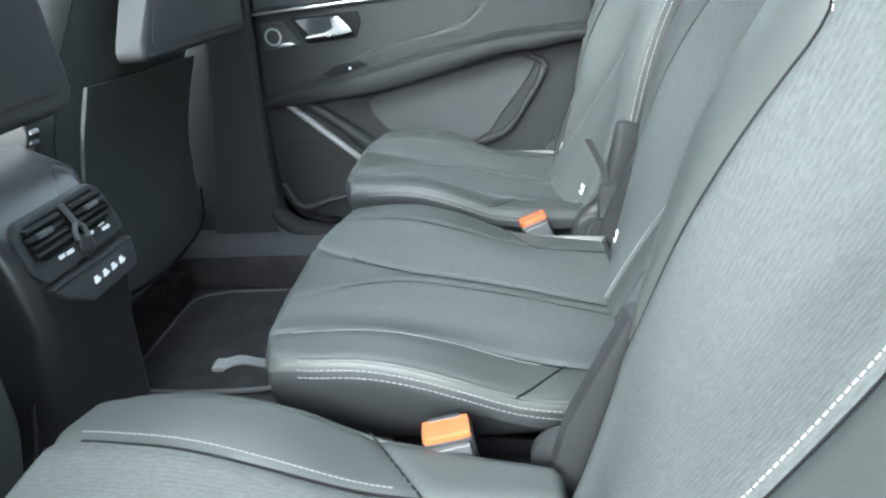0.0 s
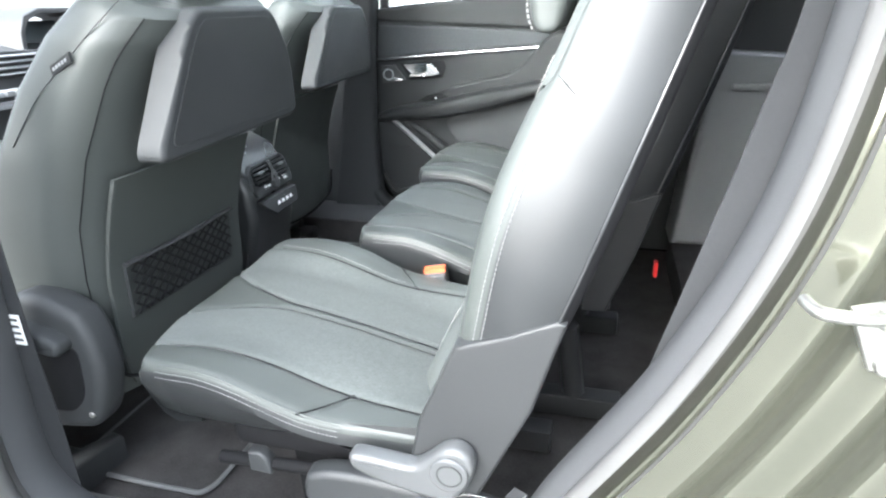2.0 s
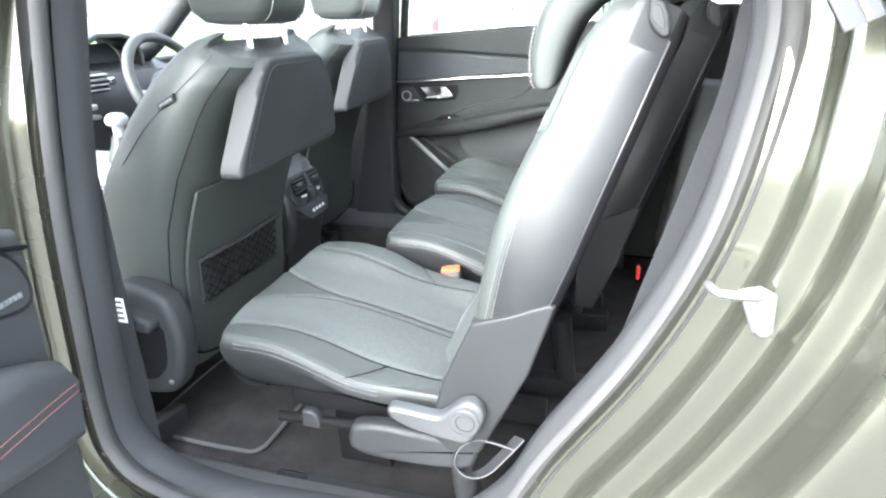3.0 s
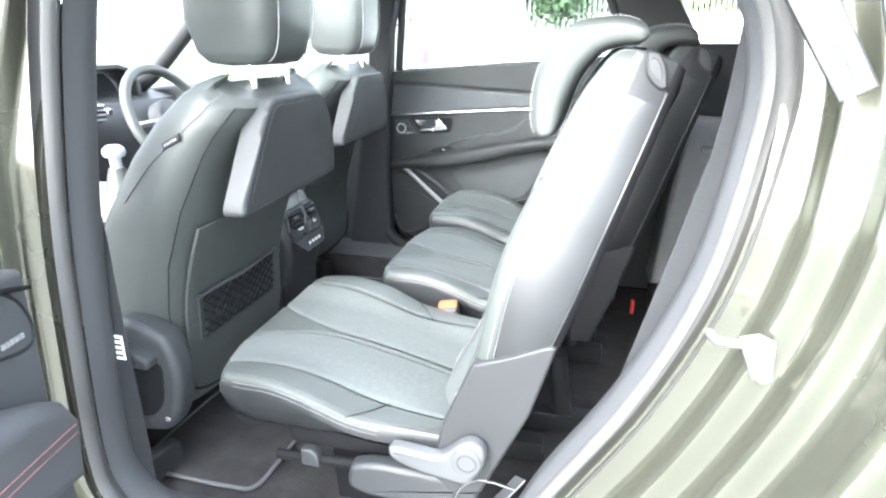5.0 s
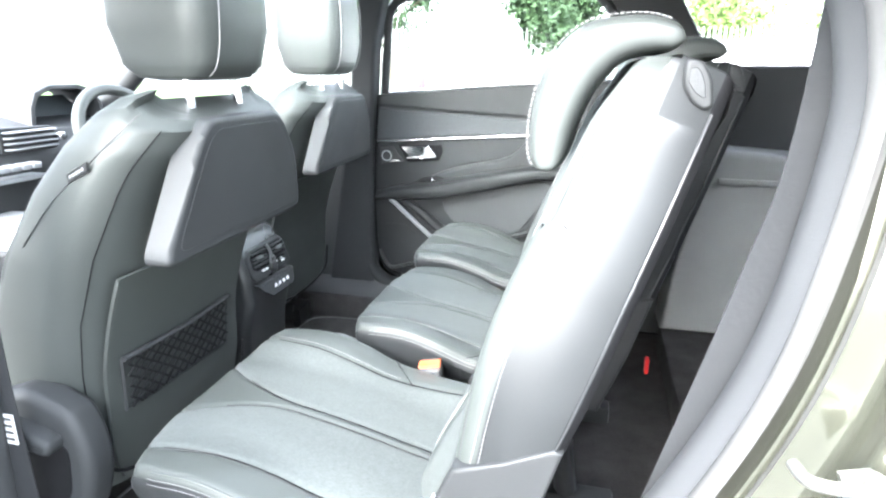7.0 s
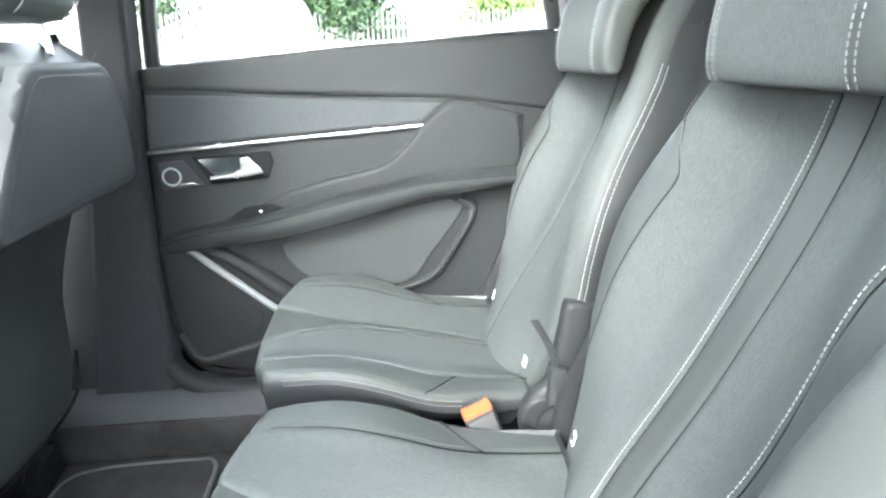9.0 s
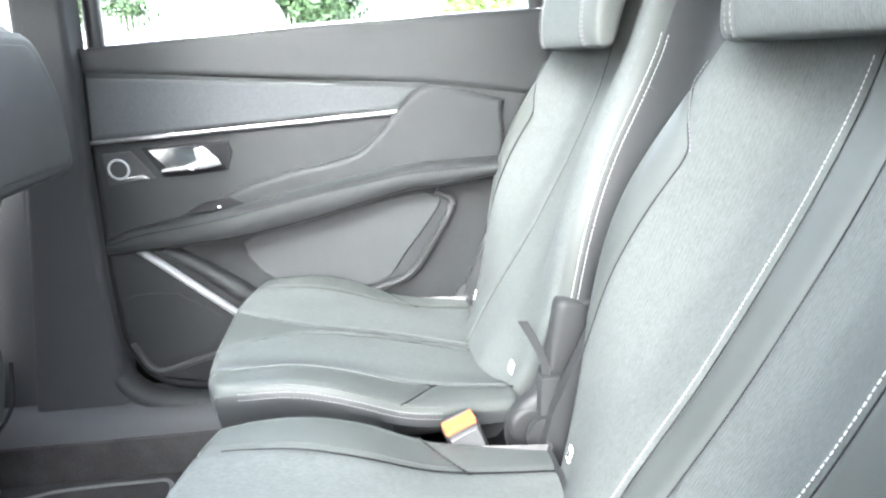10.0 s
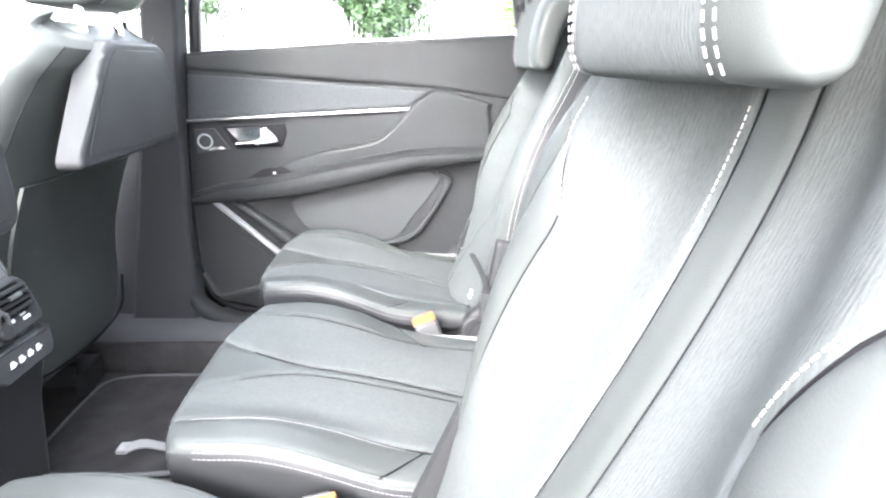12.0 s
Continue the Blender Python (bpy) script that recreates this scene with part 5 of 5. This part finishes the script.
        part("riser", block(-1.0, -0.58, s2 * 0.23 - 0.012, s2 * 0.23 + 0.012, 0.045, 0.17, 0.004), GLOSS, root)
    # the upper part stands a little more upright and taller
    for ob in root.children_recursive:
        for v in ob.data.vertices:
            k = max(0.0, v.co.z - 0.22)
            v.co.x += 0.055 * min(k, 0.6)
            v.co.z += 0.014 * min(1.0, k / 0.1) + 0.035 * min(k, 0.6)
            v.co.y *= 0.95
    return root


front_seat("black leather front passenger seat with tray table and net pocket", (0.012, -0.302, 0.43), -1)
front_seat("black leather driver seat with tray table", (-0.112, 0.412, 0.43), 1)

# ---- console between the front seats ----
console = thing("centre_console", "dark centre console with rear air vents and switches", "console", at=(0.011, 0.055, 0.452))
part("body", rounded_body([(-1.45, -0.022), (-0.49, -0.022), (-0.47, 0.22), (-0.452, 0.30), (-0.462, 0.37), (-0.49, 0.44), (-0.55, 0.47), (-0.76, 0.44), (-0.8, 0.375), (-1.2, 0.375), (-1.45, 0.5)], 0.19, 0.02, lambda a, b, c: Vector((a, c, b))), GLOSS, console)
VP = lambda a, b, h: Vector((-0.452 - (b - 0.33) * 0.21 + h, a, 0.305 + (b - 0.335) * 0.76))
vent = part("vent_frame", slab(rounded([(-0.066, 0.388), (0.090, 0.391), (0.096, 0.403), (0.090, 0.468), (0.078, 0.483), (-0.058, 0.481), (-0.073, 0.464), (-0.077, 0.414)], 0.008), 0.014, 0.004, VP, 2), DOORPAD, console, "grey plastic vent surround")
# flat near-black sheet painting the shade inside the vent, no real hollow
part("vent_cavity", slab([(-0.052, 0.419), (0.066, 0.421), (0.083, 0.430), (0.080, 0.464), (0.070, 0.476), (-0.053, 0.474), (-0.065, 0.460), (-0.066, 0.428)], 0.001, 0, lambda a, b, h: VP(a, b, h + 0.0142)), RUBBERANDSHADE, vent)
for k in range(4):
    for a0, a1 in ((-0.064 + 0.003 * (k > 2), -0.001), (0.018, 0.081 - 0.004 * (k > 2))):
        b = 0.430 + 0.0118 * k
        part("vent_slat", slab([(a0, b), (a1, b), (a1, b + 0.0052), (a0, b + 0.0052)], 0.007, 0.0015, lambda a, b, h: VP(a, b, h + 0.0135), 1), DOORTRIM, vent)
for ya in (-0.038, 0.050):
    part("slat_tab", slab([(ya - 0.012, 0.4535), (ya + 0.012, 0.4535), (ya + 0.012, 0.4605), (ya - 0.012, 0.4605)], 0.006, 0.002, lambda a, b, h: VP(a, b, h + 0.019), 1), LEVERGREY, vent)
for line in ([(0.004, 0.480), (0.008, 0.462), (0.010, 0.446)], [(0.010, 0.447), (0.002, 0.438), (-0.002, 0.424)], [(0.010, 0.447), (0.018, 0.437), (0.017, 0.420)]):
    part("vent_divider", tube([VP(a, b, 0.022) for a, b in line], 0.0034, 8), LEVERGREY, vent)
part("vent_knob", disc(VP(0.010, 0.408, 0.012), (1, 0, 0.25), 0.013, 0.010, 20, 0.003), GLOSS, vent)
for a0, a1, b in ((-0.034, -0.024, 0.4095), (-0.021, -0.008, 0.4085), (0.026, 0.037, 0.4140), (0.050, 0.062, 0.4180), (0.053, 0.068, 0.4085)):
    part("mark", slab([(a0, b), (a1, b), (a1, b + 0.0055), (a0, b + 0.0055)], 0.0006, 0.0, lambda a, b, h: VP(a, b, h + 0.0143)), WHITE, vent)
panel = part("switch_panel", slab(rounded([(-0.072, 0.383), (-0.058, 0.360), (-0.026, 0.330), (0.072, 0.331), (0.082, 0.342), (0.092, 0.379)], 0.004), 0.022, 0.004, lambda a, b, h: VP(a, b, h - 0.004), 2), DOORPAD, console, "grey switch panel below the vents")
for k in range(4):
    a0 = -0.012 + 0.0185 * k
    part("switch_mark", slab([(a0, 0.352), (a0 + 0.010, 0.352), (a0 + 0.010, 0.362), (a0 + 0.003, 0.362)], 0.0006, 0.0, lambda a, b, h: VP(a, b, h + 0.0182)), WHITE, panel)
    part("switch_mark", slab([(a0 + 0.010, 0.354), (a0 + 0.013, 0.354), (a0 + 0.013, 0.357), (a0 + 0.010, 0.357)], 0.0006, 0.0, lambda a, b, h: VP(a, b, h + 0.0182)), WHITE, panel)

gear = thing("gear_lever", "gear lever with silver knob and leather boot", "gear lever", at=(-1.001, 0.05, 0.880))
turned = lambda rows: loft([[(r * math.cos(2 * math.pi * k / 20), r * math.sin(2 * math.pi * k / 20), z) for k in range(20)] for z, r in rows])
part("boot", turned(((0, 0.042), (0.012, 0.039), (0.035, 0.029), (0.058, 0.023), (0.066, 0.021))), LEATHER, gear)
part("knob", turned(((0.062, 0.015), (0.094, 0.016), (0.098, 0.026), (0.108, 0.031), (0.120, 0.028), (0.128, 0.018), (0.130, 0.003))), SILVER, gear)
plate = part("console_top", block(-1.27, -0.80, -0.03, 0.15, 0.82, 0.878, 0.008), SILVER)
tagged(plate, "silver console plate under the gear lever", "console trim")

dash = thing("dashboard", "dark dashboard with vents, toggles and binnacle", "dashboard", at=(-1.367, 0.07, 0.637))
part("dash_body", rounded_body([(-0.45, 0.0), (0.06, 0.0), (0.10, 0.2), (0.10, 0.36), (0.06, 0.44), (-0.1, 0.475), (-0.45, 0.46)], 1.46, 0.03, lambda a, b, c: Vector((a, c, b))), PLASTIC, dash)
hood = [(0.255, 0.44), (0.262, 0.50), (0.285, 0.545), (0.34, 0.566), (0.45, 0.566), (0.51, 0.548), (0.54, 0.50), (0.545, 0.44)]
inner = [(0.272, 0.44), (0.278, 0.50), (0.298, 0.532), (0.345, 0.550), (0.445, 0.550), (0.498, 0.534), (0.524, 0.50), (0.528, 0.44)]
shell = slab(hood + inner[::-1], 0.16, 0.004, lambda a, b, h: Vector((-0.14 + h, a, b)))
binnacle = part("binnacle", shell, PLASTIC, dash)
part("instrument_screen", slab([(0.28, 0.442), (0.52, 0.442), (0.515, 0.50), (0.49, 0.53), (0.31, 0.53), (0.285, 0.50)], 0.004, 0.0, lambda a, b, h: Vector((-0.06 + h - (b - 0.44) * 0.35, a, b))), SCREEN, binnacle)
part("centre_screen", slab(rounded([(-0.13, 0.40), (0.11, 0.40), (0.11, 0.55), (-0.13, 0.55)], 0.012), 0.015, 0.003, lambda a, b, h: Vector((0.05 + h, a, b))), SCREEN, dash)
vent = part("air_vent", slab(rounded([(0.07, 0.392), (0.25, 0.392), (0.262, 0.425), (0.235, 0.458), (0.07, 0.462)], 0.012), 0.01, 0.003, lambda a, b, h: Vector((0.098 + h, a, b))), GLOSS, dash)
for k in range(4):
    part("vent_slat", block(0.106, 0.128, 0.08, 0.238, 0.401 + 0.015 * k, 0.406 + 0.015 * k, 0.002, 1), SILVER, vent)
part("vent_wheel", disc((0.110, 0.255, 0.425), (1, 0, 0), 0.012, 0.02, 16, 0.003), CHROME, vent)
part("toggle_ledge", block(0.09, 0.15, -0.06, 0.155, 0.322, 0.334, 0.003), SILVER, dash)
for k in range(6):
    part("toggle", block(0.12, 0.158, -0.05 + 0.033 * k, -0.024 + 0.033 * k, 0.352, 0.368, 0.003, 1), SILVER, dash)

wheel = thing("steering_wheel", "small leather steering wheel with flat rim", "steering wheel", at=(-1.093, 0.43, 1.031))
wheel.rotation_euler = (0, radians(-25), 0)
part("rim", ring_shape((0, 0, 0), (1, 0, 0), 0.178, 0.017, 40, 10), LEATHER, wheel)
part("hub", disc((-0.03, 0, 0), (1, 0, 0), 0.07, 0.05, 24, 0.015), PLASTIC, wheel)
for w in (0, 180, 270):
    d = Vector((0, math.cos(radians(w)), math.sin(radians(w))))
    part("spoke", tube([d * 0.06, d * 0.17], 0.02, 8, 0.5), SILVER, wheel)
part("badge", disc((0.0205, 0, 0), (1, 0, 0), 0.018, 0.002, 18, 0.0008), CHROME, wheel)

# windscreen pillar and far front door
apil = part("pillar_trim", tube(smooth_line([(-1.65, 0.72, 1.0), (-1.357, 0.68, 1.158), (-1.112, 0.65, 1.354), (-0.9, 0.63, 1.49)], 5), 0.035, 10), PLASTIC)
tagged(apil, "dark windscreen pillar trim", "pillar trim", kind="structure")
ffd = part("front_door_panel", slab([(-1.7, 0.42), (-0.60, 0.42), (-0.50, 1.17), (-1.2, 1.13), (-1.7, 1.08)], 0.06, 0.02, XZ(0.80)), PLASTIC)
tagged(ffd, "dark inner panel of the closed driver door", "car door", kind="structure")
cowl = part("bonnet", slab([(-3.0, -0.75), (-1.85, -0.8), (-1.85, 0.8), (-3.0, 0.75)], 0.05, 0.02, lambda a, b, h: Vector((a, b, 0.98 + h + (a + 1.85) * 0.12))), PAINT)
tagged(cowl, "olive painted bonnet beyond the windscreen", "car body", kind="structure")

# ---- floor mats, belts and small things ----
rug = thing("floor_mat", "black carpet floor mat with pale bound edge", "floor mat", "floor mats", at=(0, 0, 0.43))
mat_line = smooth_line([(-0.54, -0.48, 0), (-0.50, -0.486, 0), (-0.372, -0.488, 0), (-0.325, -0.478, 0), (-0.315, -0.40, 0), (-0.315, -0.16, 0), (-0.34, -0.12, 0), (-0.54, -0.12, 0), (-0.59, -0.16, 0), (-0.60, -0.40, 0), (-0.585, -0.46, 0)], 6, True)
part("carpet_pad", slab([(q.x, q.y) for q in mat_line], 0.006, 0.002, lambda a, b, h: Vector((a, b, h))), CARPET, rug)
part("binding", tube([q + Vector((0, 0, 0.005)) for q in mat_line + mat_line[:1]], 0.0045, 6), BINDING, rug)
copy_thing(rug, Matrix.Translation((-0.03, 0.15, 0.43)) @ Matrix.Diagonal((1, -1, 1, 1)))

belt = thing("seat_belt", "grey webbing seat belt hanging beside the pillar", "seat belt", at=(0.443, -0.576, 1.209))
part("webbing", sweep(smooth_line([(0.02, 0.028, 0.26), (0.00, 0, 0.0), (-0.020, 0.0, -0.108), (-0.061, 0.0, -0.28), (-0.126, 0.0, -0.54)], 6), [(-0.018, -0.0008), (0.018, -0.0008), (0.018, 0.0008), (-0.018, 0.0008)], lambda i: (Vector((1, 0, 0.1)), Vector((0, 1, 0))), closed=True), WEBBING, belt)
part("belt_guide", block(-0.02, 0.06, 0.02, 0.045, 0.21, 0.28, 0.008), PLASTIC, belt)
part("floor_anchor", block(-0.15, -0.108, -0.012, 0.012, -0.57, -0.52, 0.005), STEEL, belt)

fbelt = thing("seat_belt", "black front seat belt with a white label beside the pillar", "seat belt", at=(-0.478, -0.599, 0.864))
part("webbing", sweep(smooth_line([(-0.03, 0.02, 0.36), (0.0, 0.005, 0.15), (0.006, 0.0, 0.0), (0.012, 0.0, -0.2), (0.014, 0.0, -0.34)], 6), [(-0.022, -0.0008), (0.022, -0.0008), (0.022, 0.0008), (-0.022, 0.0008)], lambda i: (Vector((1, 0.15, 0)).normalized(), Vector((-0.15, 1, 0)).normalized()), closed=True), WEBBING, fbelt)
label = part("label", slab([(-0.006, -0.09), (0.014, -0.09), (0.014, -0.045), (-0.006, -0.045)], 0.001, 0, lambda a, b, h: Vector((a + 0.012, -0.002 - h, b))), WHITE, fbelt, "white label with dark lines")
for k in range(4):
    part("label_line", slab([(-0.003, -0.084 + 0.010 * k), (0.011, -0.084 + 0.010 * k), (0.011, -0.080 + 0.010 * k), (-0.003, -0.080 + 0.010 * k)], 0.0004, 0, lambda a, b, h: Vector((a + 0.012, -0.0034 - h, b))), GLOSS, label)

strap = thing("pull_strap", "black webbing pull loop with white markings", "strap", at=(0.135, -0.622, 0.590))
loop_line = smooth_line([(0.072, 0, 0.072), (0.040, 0, 0.078), (0.014, 0, 0.077), (-0.009, 0, 0.058), (-0.017, 0, 0.030), (-0.007, 0, 0.011), (0.014, 0, 0.007), (0.037, 0, 0.021), (0.061, 0, 0.054), (0.086, 0, 0.092)], 6)
across = Vector((0.62, -0.62, 0.30)).normalized()
part("webbing", sweep(loop_line, [(-0.018, -0.001), (0.006, -0.001), (0.006, 0.001), (-0.018, 0.001)], lambda i: (across, Vector((0.5, 0.5, 0.7)).normalized()), closed=True), WEBBING, strap)
part("woven_edge", tube([q + across * 0.0062 for q in loop_line], 0.0010, 6), GREYWEB, strap, "pale woven edge")
for k in range(4):
    q = loop_line[8 + 2 * k]
    part("marking", tube([q - across * 0.004 + Vector((0.001, 0, -0.0022)), q - across * 0.011 + Vector((0.001, 0, -0.0022))], 0.0012, 5), SILVER, strap)

for x, y, z in ((0.30, -0.47, 0.62), (0.40, 0.0, 0.70), (0.38, 0.34, 0.72)):
    pull = part("release_strap", block(x - 0.004, x + 0.004, y - 0.009, y + 0.009, z - 0.016, z + 0.016, 0.003), RED)
    tagged(pull, "red release strap behind the seat", "strap", "red release straps")

tab = thing("pull_tab", "grey webbing pull tab in front of the middle seat", "pull tab", at=(-0.245, -0.005, 0.69))
part("webbing", sweep(smooth_line([(0.05, 0.01, -0.02), (0.02, 0.0, -0.004), (0.0, -0.006, 0.004), (-0.02, -0.016, 0.002)], 5), [(-0.009, -0.001), (0.009, -0.001), (0.009, 0.001), (-0.009, 0.001)], lambda i: (Vector((0.4, -0.9, 0)).normalized(), Vector((0, 0, 1))), closed=True), GREYWEB, tab)
part("sewn_end", block(-0.026, -0.012, -0.024, -0.004, 0.000, 0.006, 0.002), GREYWEB, tab)
loop = thing("release_loop", "thin black release strap between the seats", "strap", at=(0.215, 0.285, 0.80))
part("webbing", sweep(smooth_line([(-0.018, 0.012, 0.055), (-0.004, 0.006, 0.03), (0.008, 0.0, 0.0), (0.012, -0.002, -0.05)], 5), [(-0.005, -0.001), (0.005, -0.001), (0.005, 0.001), (-0.005, 0.001)], lambda i: (Vector((0.8, -0.5, 0.2)).normalized(), Vector((0.5, 0.8, 0)).normalized()), closed=True), GLOSS, loop)
part("anchor", block(0.0, 0.024, -0.012, 0.006, -0.075, -0.01, 0.004), PLASTIC, loop)

# ---- striker on the jamb ----
striker = thing("door_striker", "zinc plated door striker bolted to the painted jamb", "door striker", at=(0.444, -0.727, 0.995))
striker.scale = (0.8, 1.0, 0.75)
part("plate", slab([(-0.012, -0.045), (0.012, -0.045), (0.018, -0.01), (0.022, 0.012), (0.006, 0.022), (-0.02, 0.014), (-0.018, -0.01)], 0.006, 0.002, lambda a, b, h: Vector((a + 0.02 - b * 0.25, -0.01 - h, b - 0.01))), STEEL, striker)
part("loop", tube(smooth_line([(0.022, -0.014, 0.004), (0.012, -0.034, 0.010), (-0.012, -0.040, 0.012), (-0.036, -0.036, 0.012), (-0.042, -0.018, 0.012)], 5), 0.0055, 10), STEEL, striker)
for dx, dz in ((0.024, 0.002), (0.030, -0.042)):
    part("bolt", disc((dx, -0.016, dz - 0.004), (0, -1, 0), 0.010, 0.006, 12), STEEL, striker)

# ---- open rear door on the near side ----
odoor = thing("car_door", "open rear car door with dark stitched inner trim", "car door")
odoor.matrix_world = Matrix.Translation((-0.436, -0.742, -0.03)) @ Matrix.Rotation(radians(-72), 4, "Z") @ Matrix.Diagonal((0.95, 1, 1.035, 1))
DP = lambda off: (lambda a, b, h: Vector((a, off + h, b)))
edge = [(0.03, 0.40), (0.0, 0.50), (0.0, 0.66), (0.012, 0.785), (0.004, 0.944), (0.006, 0.99)]
part("door_skin", slab([(0.03, 0.33), (0.75, 0.33), (0.95, 0.8), (1.0, 1.2), (0.04, 1.12)], 0.05, 0.015, DP(-0.11)), PAINT, odoor)
# panel and armrest use the lightened trim, with the daylight in its colour
part("door_panel", slab([(0.93, 1.18), (0.88, 0.8), (0.72, 0.40)] + edge, 0.05, 0.012, DP(-0.06)), LITDOOR, odoor)
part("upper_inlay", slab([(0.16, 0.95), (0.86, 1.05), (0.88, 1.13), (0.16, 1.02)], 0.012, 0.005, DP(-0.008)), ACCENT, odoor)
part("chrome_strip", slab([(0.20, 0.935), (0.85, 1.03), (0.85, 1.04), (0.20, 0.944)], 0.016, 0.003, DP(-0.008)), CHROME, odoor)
part("armrest", rounded_body([(0.06, 0.70), (0.038, 0.785), (0.062, 0.824), (0.15, 0.862), (0.80, 0.95), (0.82, 0.90), (0.4, 0.80), (0.15, 0.72)], 0.07, 0.025, lambda a, b, c: Vector((a, 0.01 + c, b))), LITDOOR, odoor, "padded leather armrest")
for dz in (0.0, -0.012):
    seam = part("armrest_stitching", stitches([(0.066, 0.046, 0.790 + dz), (0.14, 0.046, 0.80 + dz), (0.5, 0.046, 0.84 + dz)], (0, 1, 0), 0.006, 0.0046, 0.0006), MAROON, odoor, "red stitching")
    tagged(seam, kind="stuff")
DF = lambda pts, off: [Vector((a, off, b)) for a, b in pts]
part("pocket_rim", tube(smooth_line(DF([(0.30, 0.985), (0.10, 0.985), (0.045, 0.965), (0.020, 0.93), (0.020, 0.90), (0.045, 0.892), (0.12, 0.908), (0.30, 0.94)], -0.010), 6), 0.0025, 8), DOORTRIM, odoor)
for k in range(5):
    part("badge_bar", slab([(0.040 + 0.010 * k, 0.9075 + 0.0008 * k), (0.047 + 0.010 * k, 0.9085 + 0.0008 * k), (0.047 + 0.010 * k, 0.9155 + 0.0008 * k), (0.040 + 0.010 * k, 0.9145 + 0.0008 * k)], 0.003, 0.001, DP(-0.010)), SILVER, odoor)
part("panel_ledge", tube(DF([(0.01, 0.966), (0.06, 0.980), (0.40, 1.02)], -0.006), 0.0035, 8), RUBBERANDSHADE, odoor)
# quarter glass on the near side
qg = part("window_2", slab([(0.481, 1.258), (1.35, 1.30), (1.25, 1.485), (0.555, 1.504), (0.452, 1.372)], 0.006, 0.003, lambda a, b, h: Vector((a, -0.832 + (b - 1.25) * 0.20 - h - 0.012, b))), DARKGLASS)
tagged(qg, "dark tinted rear quarter window", "window", kind="structure")

SK = lambda a, b, h: Vector((a, -0.832 + (b - 1.25) * 0.20 - h, b))
strip = part("quarter_trim", slab([(0.318, 1.46), (0.405, 1.319), (0.453, 1.241), (0.478, 1.253), (0.442, 1.318), (0.375, 1.46)], 0.006, 0.002, SK), GLOSS)
tagged(strip, "glossy dark strip between the door opening and the quarter window", "trim", kind="structure")
part("rib", tube([SK(0.355, 1.459, 0.007), SK(0.428, 1.318, 0.007), SK(0.467, 1.250, 0.007)], 0.002, 6), SILVER, strip)

sweep_line = smooth_line([(-0.468, 0.760, 0.95), (-0.470, 0.757, 0.82), (-0.470, 0.755, 0.68), (-0.455, 0.748, 0.605), (-0.415, 0.738, 0.560), (-0.34, 0.732, 0.538), (-0.15, 0.730, 0.532), (0.30, 0.730, 0.532)], 8)
sweep_trim = part("trim", tube(sweep_line, 0.028, 14, 0.8), DOORTRIM)
tagged(sweep_trim, "dark plastic trim curving from the pillar into the sill", "trim", kind="structure")
